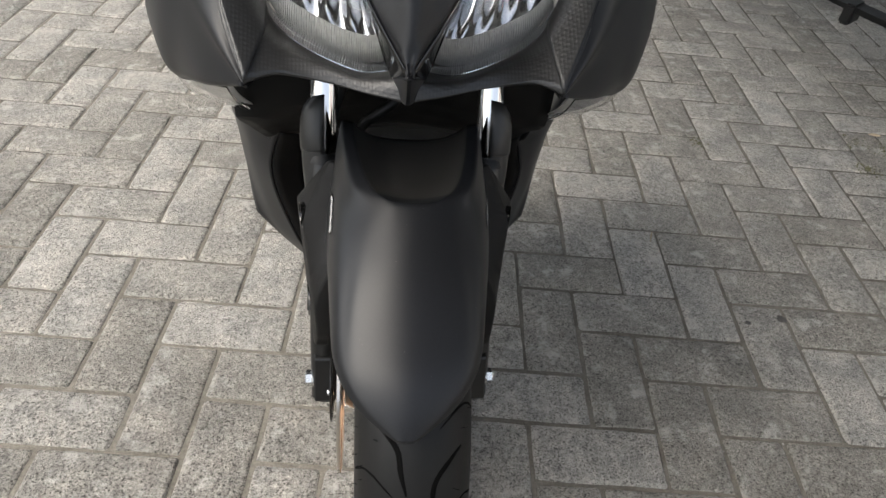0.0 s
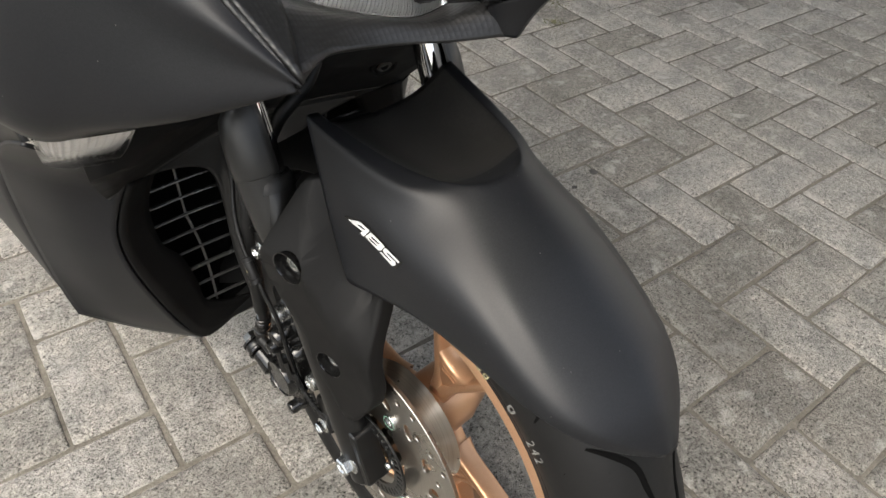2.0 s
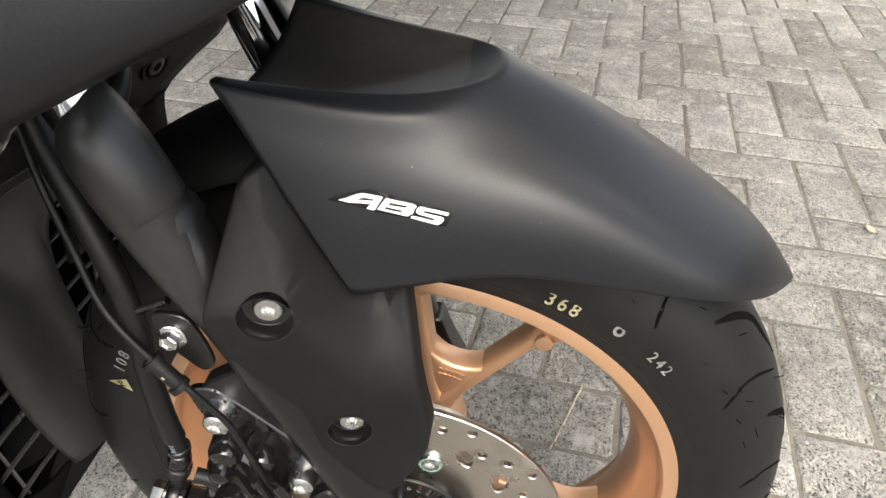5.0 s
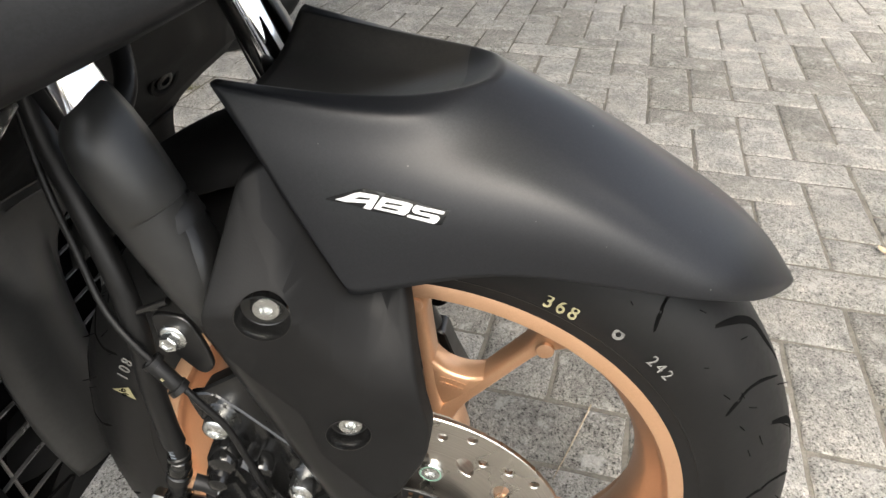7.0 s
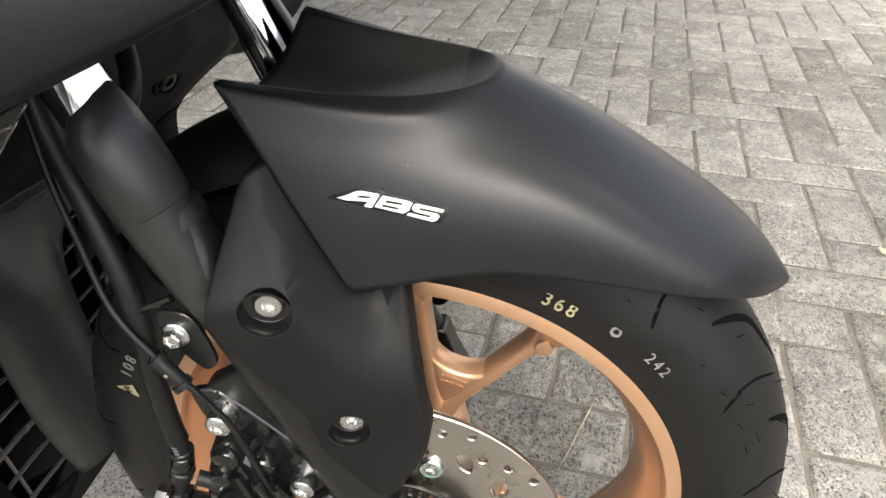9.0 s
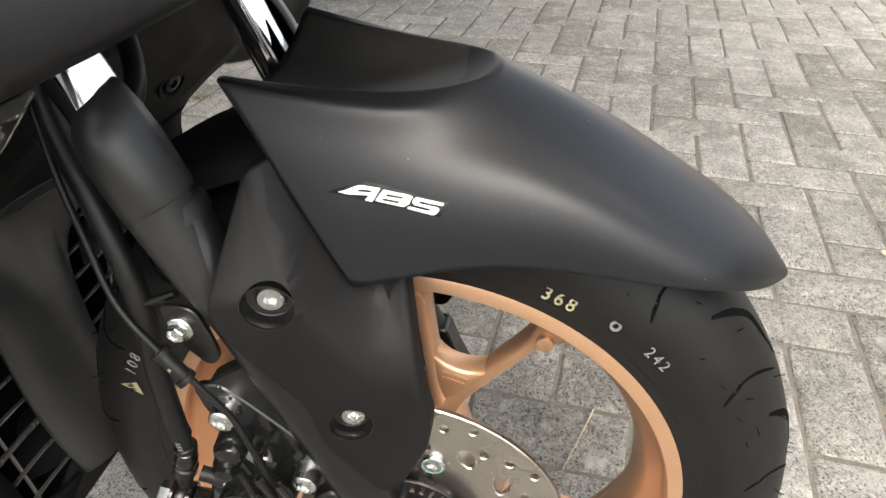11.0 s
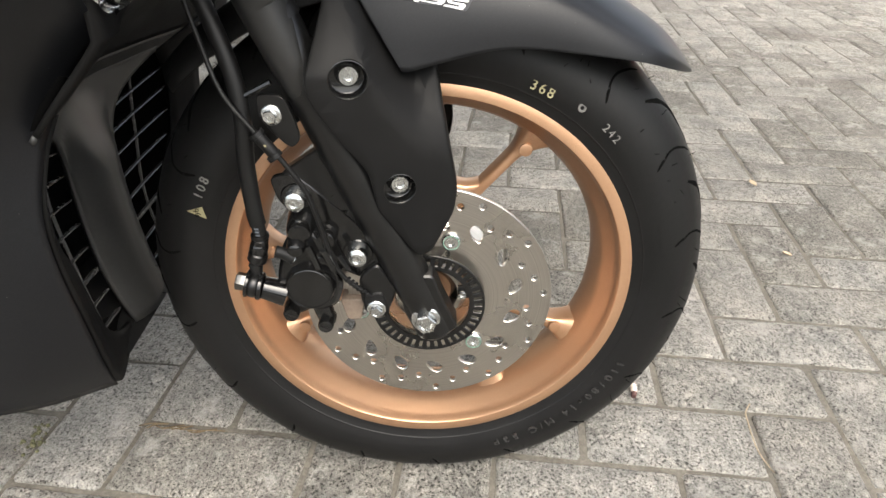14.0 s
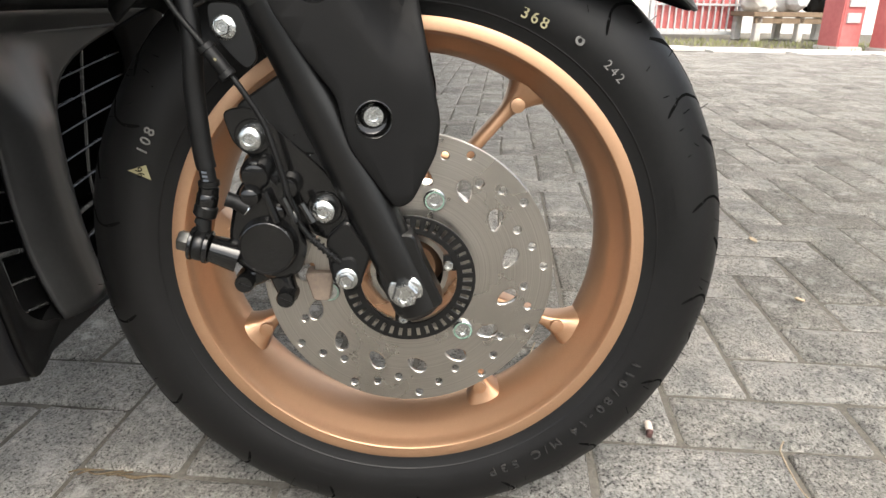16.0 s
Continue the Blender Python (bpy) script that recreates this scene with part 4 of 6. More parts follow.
# brake hose and sensor lead
HOSE = [(-0.119, 0.146, 0.308), (-0.118, 0.143, 0.316), (-0.117, 0.1385, 0.335), (-0.117, 0.1405, 0.360), (-0.117, 0.1415, 0.400), (-0.117, 0.1395, 0.430), (-0.113, 0.1435, 0.465), (-0.105, 0.157, 0.505), (-0.092, 0.176, 0.545), (-0.070, 0.195, 0.600)]
bm = bmesh.new()
sweep(bm, HOSE, 0.0053, 18, 8)
hose = piece("brake_hose", bm, M_HOSE, "black sheathed brake hose")
bm = bmesh.new()
sweep(bm, [(-0.117, 0.1390, 0.347)] + HOSE[3:], 0.0066, 20, 8)
piece("hose_sleeve", bm, M_HOSE, "matt black outer sleeve", parent=hose)
for p, d, r, h, mat in (((-0.1175, 0.1408, 0.325), (0.05, -0.25, 1), 0.0074, 0.0050, M_GLOSS), ((-0.1172, 0.1392, 0.3315), (0.03, -0.2, 1), 0.0068, 0.0030, M_GLOSS), ((-0.117, 0.1386, 0.3365), (0, 0, 1), 0.0072, 0.0022, M_MATT), ((-0.118, 0.1425, 0.3175), (0.05, -0.35, 1), 0.0080, 0.0045, M_MATT)):
    bm = bmesh.new()
    lathe(bm, [(-h, r * 0.86), (-h * 0.7, r), (h * 0.7, r), (h, r * 0.86)], p, d, 24)
    piece("hose_crimp", bm, mat, parent=hose)
bm = bmesh.new()
sweep(bm, [(-0.118, 0.144, 0.314), (-0.120, 0.1455, 0.300)], [0.0056, 0.0052], 14, 2)
piece("hose_end", bm, M_MATT, parent=hose)
for k in range(5):
    bm = bmesh.new()
    p = Vector((-0.1224, 0.1388 + 0.0003 * k, 0.3395 + 0.0028 * k))
    bmesh.ops.create_cube(bm, size=1, matrix=facing(p, (0, 1, 0.1), (-1, 0, 0)) @ Matrix.Diagonal((0.0034, 0.0014, 0.0004, 1)))
    piece("hose_print_bar", bm, M_PRINT, parent=hose)
bm = bmesh.new()
sweep(bm, [(-0.117, 0.052, 0.279), (-0.120, 0.062, 0.289), (-0.122, 0.073, 0.301), (-0.123, 0.082, 0.319), (-0.124, 0.088, 0.347), (-0.125, 0.096, 0.377), (-0.127, 0.107, 0.398), (-0.127, 0.116, 0.411), (-0.126, 0.135, 0.434), (-0.121, 0.151, 0.455), (-0.113, 0.162, 0.483), (-0.102, 0.176, 0.53), (-0.07, 0.20, 0.60)], 0.0020, 12, 8)
lead = piece("sensor_lead", bm, M_HOSE, "thin black sensor cable")
for k in range(6):
    bm = bmesh.new()
    c = Vector((-0.1185, 0.056, 0.2825)).lerp(Vector((-0.1215, 0.070, 0.298)), k / 5)
    lathe(bm, [(-0.0009, 0.0022), (-0.0006, 0.0031), (0.0006, 0.0031), (0.0009, 0.0022)], c, (0, 0.68, 0.73), 14)
    piece("cable_boot_ring", bm, M_HOSE, parent=lead)
bm = bmesh.new()
sweep(bm, [(-0.128, 0.1160, 0.4085), (-0.128, 0.1175, 0.4122), (-0.1275, 0.1264, 0.424), (-0.1268, 0.1286, 0.4265)], [0.0042, 0.0047, 0.0047, 0.0042], 18, 3)
piece("lead_grommet", bm, M_HOSE, "rubber cable grommet with a yellow mark", parent=lead)
for c in ((-0.128, 0.1165, 0.4095), (-0.1268, 0.1280, 0.4255)):
    bm = bmesh.new()
    lathe(bm, [(-0.0022, 0.0045), (-0.0018, 0.0060), (0.0018, 0.0060), (0.0022, 0.0045)], c, (0, 0.6, 0.8), 22)
    piece("grommet_collar", bm, M_HOSE, parent=lead)
bm = bmesh.new()
bmesh.ops.create_cube(bm, size=1, matrix=facing((-0.1326, 0.1215, 0.4190), (0, 0.6, 0.8), (-1, 0, 0.1)) @ Matrix.Diagonal((0.0018, 0.0016, 0.0004, 1)))
piece("yellow_dot", bm, M_YELLOW, parent=lead)
bm = bmesh.new()
hexagon(bm, (-0.1185, 0.118, 0.4375), (-1, 0, 0), 0.0092, 0.0052, 0.0078, 0.0018)
bracket_bolt = piece("bracket_bolt", bm, M_ZINC, "zinc-plated flanged bolt")
bm = bmesh.new()
loop = rounded([(0.128, 0.453), (0.108, 0.452), (0.101, 0.434), (0.098, 0.418), (0.106, 0.411), (0.115, 0.420), (0.127, 0.434)], 0.006, 3)
perforated(bm, loop, [], -0.1185, -0.1150, 0.0006)
bracket = piece("hose_bracket", bm, M_MATT, "black hose bracket", sharp=30)
bm = bmesh.new()
sweep(bm, [(-0.117, 0.116, 0.461), (-0.117, 0.125, 0.4565), (-0.1165, 0.138, 0.4497), (-0.116, 0.146, 0.4455)], 0.0024, 8, 4)
piece("bracket_arm", bm, M_GLOSS, parent=bracket)
bm = bmesh.new()
loop = rounded([(0.060, 0.280), (0.042, 0.284), (0.036, 0.262), (0.046, 0.255), (0.058, 0.262)], 0.005, 3)
perforated(bm, loop, [], X_RING - 0.018, X_RING - 0.004, 0.002)
sensor = piece("speed_sensor", bm, M_DARK, "black wheel speed sensor", sharp=30)
bm = bmesh.new()
hexagon(bm, (X_RING - 0.018, 0.048, 0.2665), (-1, 0, 0), 0.0098, 0.0055, 0.0080, 0.0018)
piece("sensor_bolt", bm, M_ZINC, parent=sensor)
bm = bmesh.new()
loop = rounded([(0.046, 0.310), (0.062, 0.296), (0.060, 0.268), (0.038, 0.262), (0.030, 0.285)], 0.005, 3)
perforated(bm, loop, [], CX - 0.100, CX - 0.088, 0.0015)
piece("sensor_bracket", bm, M_MATT, parent=sensor)

# ---- bodywork behind the wheel ----
wheel_side = set(scooter.children)


# leg shield with its two grilles; coordinates from the middle plane
def leg_shield(x, z):
    """Depth of the front face of the leg shield."""
    y = 0.320 - 0.9 * (z - 0.345) ** 2 - 0.036 * min(1.2, abs(x) / 0.14) ** 1.4
    return max(y - 0.75 * max(0, z - 0.43), 0.190)


M_SLAT = worn("glossy_black_slat", (0.055, 0.055, 0.054), (0.080, 0.080, 0.078), 0.26, 200.0, relief=0.05)
RIB = [(0.037, 0.204), (0.041, 0.245), (0.043, 0.295), (0.044, 0.345), (0.052, 0.385), (0.075, 0.408), (0.118, 0.428)]
EDGE = [(0.039, 0.206), (0.070, 0.218), (0.097, 0.240), (0.102, 0.272), (0.112, 0.312), (0.128, 0.340), (0.133, 0.375), (0.131, 0.404), (0.119, 0.429)]


def shield_skin(left, right, n=24, m=10, lift=0.0):
    rows = []
    for i in range(n):
        a, b = rail([(x, 0, z) for x, z in left], n)[i], rail([(x, 0, z) for x, z in right], n)[i]
        row = []
        for k in range(m + 1):
            p = a.lerp(b, k / m)
            row.append((p.x, leg_shield(p.x, p.z) + lift, p.z))
        rows.append(row)
    return rows


TALL = RIB + [(0.140, 0.440), (0.152, 0.456), (0.160, 0.487), (0.174, 0.517), (0.174, 0.600)]
WIDE = RIB + [(0.164, 0.436), (0.176, 0.456), (0.186, 0.487), (0.194, 0.517), (0.190, 0.600)]
panel_rows = [[(x, y - 0.022 * max(0, 1 - (x / 0.042) ** 2) * min(1, max(0, (0.42 - z) / 0.06)), z) for x, y, z in row] for row in shield_skin([(-x, z) for x, z in TALL], WIDE, 40, 24)]
low = max(k for k, row in enumerate(panel_rows) if row[0][2] < 0.452)
for ob in shell("centre_panel", panel_rows[:low + 1], M_PANEL, None, "satin black panel between the grilles", 0.004):
    own(ob)
for ob in shell("inner_panel", panel_rows[low:], M_GRAIN, None, "black inner panel under the cowl", 0.004):
    own(ob)
# screw of the inner panel in its round dish
for name, prof, mat in (("panel_dish", [(0.000, 0.0150), (0.0022, 0.0140), (0.0022, 0.0115), (-0.002, 0.0105), (-0.002, 0)], M_GRAIN), ("panel_screw", [(-0.002, 0.0085), (0.002, 0.0080), (0.0028, 0.0065), (0.0028, 0.0040), (0.001, 0.0035), (0.001, 0)], M_GLOSS)):
    bm = bmesh.new()
    lathe(bm, prof, (CX + 0.108, 0.219, 0.4965), (-0.25, -0.85, -0.45), 32)
    piece(name, bm, mat)
for s in (-1, 1):
    for k in range(8):
        z = 0.2190 + 0.0238 * k
        bm = bmesh.new()
        inner = min(rail([(x, 0, q) for x, q in RIB], 60), key=lambda q: abs(q.z - z)).x
        outer = min(rail([(x, 0, q) for x, q in EDGE[1:]], 60), key=lambda q: abs(q.z - z - 0.016)).x
        pts = []
        for j in range(7):
            x = inner + (outer - inner) * j / 6 + (-0.004 if j == 0 else 0.004 if j == 6 else 0)
            zz = z + 0.26 * (x - inner)
            pts.append((CX + s * x, leg_shield(x, zz) + 0.003, zz))
        wide = 2.2 if k == 2 else 1.0
        rows = []
        for p in rail(pts, 16):
            rows.append([p + Vector((0, dy, dz * wide)) for dy, dz in ((-0.001, -0.0009), (-0.0016, 0.0), (-0.001, 0.0009), (0.0024, 0.0005), (0.0024, -0.0005))])
        grid_faces(bm, rows, closed=True)
        piece("grille_slat", bm, M_SLAT, sharp=50)
    bm = bmesh.new()
    mid = [(0.080, 0.222), (0.078, 0.26), (0.080, 0.30), (0.088, 0.345), (0.090, 0.375), (0.092, 0.412)]
    sweep(bm, [(CX + s * x, leg_shield(x, z) + 0.006, z) for x, z in mid], 0.0016, 6, 4)
    piece("grille_upright", bm, M_SLAT)
# ledge across the panel above the grilles
for s in (-1, 1):
    bm = bmesh.new()
    rows = []
    for k in range(13):
        u = k / 12
        x, z = 0.015 + 0.100 * u, 0.4275 + 0.006 * u
        y = leg_shield(x, z)
        w = 0.0006 + 0.0048 * u
        rows.append([(CX + s * x, y + 0.002, z - w), (CX + s * x, y - 0.005, z - w * 0.6), (CX + s * x, y - 0.005, z + w * 0.4), (CX + s * x, y + 0.002, z + w)])
    grid_faces(bm, rows)
    piece("panel_ledge", bm, M_RAISED, sharp=25)
# cavity behind the grilles: its shade is put into a near-black sheet
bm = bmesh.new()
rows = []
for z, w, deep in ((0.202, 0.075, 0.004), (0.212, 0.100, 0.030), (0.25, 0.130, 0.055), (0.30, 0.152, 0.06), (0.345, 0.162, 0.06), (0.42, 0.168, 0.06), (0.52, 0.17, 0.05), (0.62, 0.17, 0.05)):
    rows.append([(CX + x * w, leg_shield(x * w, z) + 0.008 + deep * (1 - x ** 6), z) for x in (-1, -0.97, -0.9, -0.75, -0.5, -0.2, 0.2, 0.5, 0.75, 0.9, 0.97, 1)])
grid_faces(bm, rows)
ob = piece("grille_shade_sheet", bm, M_BLACK_AND_SHADE, "near-black backing sheet for the shade behind the grilles")
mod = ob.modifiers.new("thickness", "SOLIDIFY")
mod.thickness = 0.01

# side fairing
FRONT = [(0.036, 0.299, 0.197), (0.078, 0.288, 0.190), (0.112, 0.281, 0.193), (0.132, 0.275, 0.232), (0.151, 0.269, 0.288), (0.166, 0.266, 0.345), (0.170, 0.263, 0.390), (0.162, 0.256, 0.428), (0.154, 0.246, 0.455)]
for ob in shell("grille_surround", loft(bmesh.new(), [[(x, leg_shield(x, z), z) for x, z in EDGE], FRONT], 40, 4), M_GRAIN, None, "grained black panel round the grille", 0.004, True):
    own(ob)
EDGE_OUT = FRONT[2:] + [(0.162, 0.222, 0.487), (0.176, 0.192, 0.517)]
RIDGE = [(0.160, 0.318, 0.210), (0.178, 0.314, 0.250), (0.190, 0.308, 0.305), (0.197, 0.304, 0.355), (0.200, 0.298, 0.400), (0.200, 0.286, 0.440), (0.198, 0.268, 0.475), (0.198, 0.228, 0.508), (0.200, 0.186, 0.536)]
OUTER = [(0.212, 0.353, 0.242), (0.216, 0.357, 0.275), (0.219, 0.360, 0.320), (0.222, 0.356, 0.365), (0.224, 0.346, 0.410), (0.226, 0.326, 0.450), (0.228, 0.296, 0.490), (0.228, 0.240, 0.530), (0.224, 0.174, 0.562)]
BACK = [(0.222, 0.66, 0.262), (0.226, 0.66, 0.29), (0.230, 0.66, 0.33), (0.233, 0.66, 0.37), (0.236, 0.66, 0.41), (0.238, 0.66, 0.45), (0.240, 0.66, 0.49), (0.240, 0.66, 0.54), (0.240, 0.66, 0.60)]
for ob in shell("side_fairing", loft(bmesh.new(), [EDGE_OUT, RIDGE, OUTER], 30, 6), M_PAINT, None, "satin black side fairing", 0.003, True, sharp=50):
    own(ob)
for ob in shell("rear_fairing", loft(bmesh.new(), [OUTER, BACK], 30, 12, lambda u, v: (0.016 * math.sin(math.pi * u) * math.sin(math.pi * min(1, 0.03 + v * 0.9)), 0, 0)), M_PAINT, None, "satin black flank of the fairing", 0.003, True, sharp=50):
    own(ob)
# underside of the fairing
for a, b in (([(-0.222, 0.66, 0.262), (0.222, 0.66, 0.262)], [(-0.212, 0.354, 0.243), (0.212, 0.354, 0.243)]), ([(-0.212, 0.354, 0.243), (0.212, 0.354, 0.243)], [(-0.112, 0.283, 0.195), (0.112, 0.283, 0.195)])):
    for ob in shell("lower_fairing", loft(bmesh.new(), [a, b], 6, 3), M_DARK, None, "black underside of the fairing", 0.003):
        own(ob)

# ---- headlight cowl ----
WING_TOP = [(0.129, -0.027, 0.664), (0.139, -0.006, 0.684), (0.152, 0.022, 0.712), (0.170, 0.065, 0.755), (0.192, 0.13, 0.82)]
WING_LOW = [(0.130, -0.024, 0.660), (0.165, 0.030, 0.631), (0.200, 0.078, 0.610), (0.226, 0.110, 0.600), (0.250, 0.160, 0.612)]
WING_OUT = [(0.132, -0.0235, 0.6640), (0.163, 0.016, 0.676), (0.192, 0.058, 0.694), (0.217, 0.098, 0.718), (0.240, 0.15, 0.765)]
WING_TUCK = [(0.126, -0.010, 0.660), (0.142, 0.050, 0.640), (0.150, 0.100, 0.615), (0.150, 0.160, 0.590), (0.160, 0.24, 0.58)]


def between(a, b, t, push):
    """A rail part of the way from one rail to another, pushed off their line except at the tip."""
    return [Vector(p).lerp(Vector(q), t) + Vector(push) * (0.12 if k == 0 else 1.0) for k, (p, q) in enumerate(zip(a, b))]


WING_RIDGE = between(WING_TOP, WING_OUT, 0.42, (0.0022, -0.0035, 0.0045))
WING_BELLY = between(WING_LOW, WING_OUT, 0.26, (0.009, -0.006, -0.002))
WING_ROLL = between(WING_LOW, WING_TUCK, 0.0, (-0.004, 0.004, -0.0006))
WING_HEM = between(WING_LOW, WING_TUCK, 0.0, (-0.0085, 0.0085, 0.0012))
for ob in shell("cowl_wing", loft(bmesh.new(), [WING_TOP, WING_RIDGE, WING_OUT, WING_BELLY, WING_LOW, WING_ROLL, WING_HEM], 32, 6), M_PAINT, None, "satin black wing of the headlight cowl", 0.0025, True, sharp=60):
    own(ob)
for ob in shell("wing_underside", loft(bmesh.new(), [WING_HEM, WING_TUCK], 20, 4), M_DARK, None, "", 0.003, True):
    own(ob)
LENS_LOW = [(0.016, -0.002, 0.667), (0.040, 0.000, 0.664), (0.072, 0.010, 0.671), (0.104, 0.028, 0.682), (0.122, 0.045, 0.698), (0.140, 0.075, 0.735)]
COWL_LOW = [(0.000, -0.041, 0.659), (0.030, -0.030, 0.660), (0.062, -0.018, 0.662), (0.090, -0.014, 0.666), (0.108, -0.016, 0.668), (0.129, -0.026, 0.664)]
COWL_MID = [(0.004, -0.030, 0.674), (0.034, -0.020, 0.668), (0.067, -0.008, 0.672), (0.098, 0.003, 0.678), (0.118, 0.012, 0.689), (0.152, 0.022, 0.712)]
for ob in shell("cowl_trim", loft(bmesh.new(), [LENS_LOW, COWL_MID, COWL_LOW], 30, 6), M_CARBON, None, "dimpled black trim below the headlight", 0.003, True):
    own(ob)
for ob in shell("cowl_corner", loft(bmesh.new(), [[(0.122, 0.045, 0.698), (0.140, 0.075, 0.735), (0.158, 0.12, 0.79)], [(0.118, 0.012, 0.689), (0.152, 0.05, 0.735), (0.188, 0.12, 0.81)], WING_TOP], 16, 5), M_CARBON, None, "", 0.003, True):
    own(ob)
# lens and reflector
LENS_TOP = [(0.040, 0.010, 0.745), (0.060, 0.020, 0.760), (0.085, 0.035, 0.775), (0.110, 0.055, 0.790), (0.125, 0.075, 0.800), (0.142, 0.10, 0.81)]
for ob in shell("headlight", loft(bmesh.new(), [LENS_LOW, LENS_TOP], 26, 10, lambda u, v: (0, -0.010 * math.sin(math.pi * v), 0)), M_GLASS, None, "clear headlight lens with chrome reflector", 0.0025, True):
    own(ob)
    ob.visible_shadow = False
for s in (-1, 1):
    rows = loft(bmesh.new(), [[(x, y + 0.030, z + 0.012) for x, y, z in LENS_LOW], [(x, y + 0.055, z - 0.01) for x, y, z in LENS_TOP]], 60, 12,
                lambda u, v: (0, 0.006 * math.sin(u * 46) * min(1, 3 * v), 0))
    bm = bmesh.new()
    grid_faces(bm, [[(CX + s * p[0], p[1], p[2]) for p in row] for row in rows])
    piece("reflector", bm, M_REFL, "fluted chrome reflector")
    low = [(x, y + 0.012, z + 0.004) for x, y, z in LENS_LOW[:5]]
    ribs = loft(bmesh.new(), [low, [(x, y + 0.004, z + 0.022) for x, y, z in low]], 420, 8, lambda u, v: (0, -0.0006 * math.sin(u * 400) - 0.006 * math.sin(math.pi * v), 0))
    bm = bmesh.new()
    grid_faces(bm, [[(CX + s * p[0], p[1], p[2]) for p in row] for row in ribs])
    ob = piece("position_light", bm, worn("milky_ribbed_plastic", (0.17, 0.174, 0.17), (0.26, 0.264, 0.26), 0.22, 300.0), "ribbed position light strip")
# beak between the lights
BEAK_L = [(0.0005, -0.068, 0.6985), (0.0225, -0.047, 0.727), (0.046, -0.025, 0.762), (0.070, 0.0, 0.802), (0.092, 0.03, 0.85)]
BEAK_C = [(0.0, -0.0715, 0.698), (0.0, -0.062, 0.730), (0.0, -0.046, 0.768), (0.0, -0.026, 0.81), (0.0, 0.0, 0.86)]
BEAK_R = [(-x, y, z) for x, y, z in BEAK_L]
for ob in shell("beak", loft(bmesh.new(), [BEAK_L, [(x * 0.5, y - 0.009, z) for x, y, z in BEAK_L], BEAK_C, [(-x * 0.5, y - 0.009, z) for x, y, z in BEAK_L], BEAK_R], 22, 4), M_PAINT, None, "satin black beak between the headlights", 0.003):
    own(ob)
# tucked sides of the beak, down to the nose
for ob in shell("beak_side", loft(bmesh.new(), [BEAK_L, [(0.012, -0.030, 0.675), (0.020, -0.008, 0.69), (0.034, 0.008, 0.735), (0.05, 0.02, 0.78), (0.07, 0.04, 0.84)]], 20, 5), M_GLOSS, None, "", 0.002, True):
    own(ob)
rows = loft(bmesh.new(), [[(-0.011, -0.030, 0.676), (0.0, -0.067, 0.695), (0.011, -0.030, 0.676)], [(-0.007, -0.031, 0.667), (0.0, -0.052, 0.676), (0.007, -0.031, 0.667)], [(-0.005, -0.034, 0.659), (0.0, -0.043, 0.660), (0.005, -0.034, 0.659)]], 12, 5)
for ob in shell("nose", rows, M_PAINT, None, "", 0.002):
    own(ob)
# lining under the cowl
rows = loft(bmesh.new(), [[(-x, y + 0.006, z + 0.002) for x, y, z in COWL_LOW[::-1]] + [(x, y + 0.006, z + 0.002) for x, y, z in COWL_LOW[1:]],
                          [(-0.17, 0.11, 0.64), (-0.1, 0.10, 0.66), (0.0, 0.09, 0.665), (0.1, 0.10, 0.66), (0.17, 0.11, 0.64)],
                          [(-0.17, 0.22, 0.62), (-0.1, 0.24, 0.62), (0.0, 0.25, 0.62), (0.1, 0.24, 0.62), (0.17, 0.22, 0.62)]], 20, 6)
for ob in shell("cowl_lining", rows, M_DARK, None, "", 0.003):
    own(ob)

# turn signals
for s in (-1, 1):
    bm = bmesh.new()
    a = [(0.174, 0.090, 0.603), (0.191, 0.097, 0.602), (0.209, 0.104, 0.602), (0.226, 0.113, 0.603)]
    b = [(0.174, 0.182, 0.523), (0.189, 0.180, 0.527), (0.205, 0.175, 0.534), (0.217, 0.164, 0.548)]
    out = Vector((0.35, -0.75, -0.55))
    rows = loft(bmesh.new(), [a, b], 120, 10, lambda u, v: out * (0.005 * math.sin(math.pi * v)))
    grid_faces(bm, [[(CX + s * p[0], p[1], p[2]) for p in row] for row in rows])
    ob = piece("turn_signal", bm, M_RIBBED, "clear ribbed turn signal lens")
    mod = ob.modifiers.new("thickness", "SOLIDIFY")
    mod.thickness = 0.002
    ob.visible_shadow = False
    bm = bmesh.new()
    rows = loft(bmesh.new(), [[(x - 0.002, y + 0.004, z + 0.001) for x, y, z in a], [(x - 0.002, y + 0.004, z + 0.003) for x, y, z in b]], 160, 8, lambda u, v: out * (0.003 * math.sin(math.pi * v) + 0.0012 * math.sin(u * 70)))
    grid_faces(bm, [[(CX + s * p[0], p[1], p[2]) for p in row] for row in rows])
    piece("signal_reflector", bm, M_SIGNAL, parent=ob)

# the bars are turned a little, so the body stands askew to the wheel
for ob in set(scooter.children_recursive) - wheel_side:
    if ob.parent in wheel_side:
        continue
    for v in ob.data.vertices:
        v.co.x += 0.055 * min(0, v.co.y - 0.20)

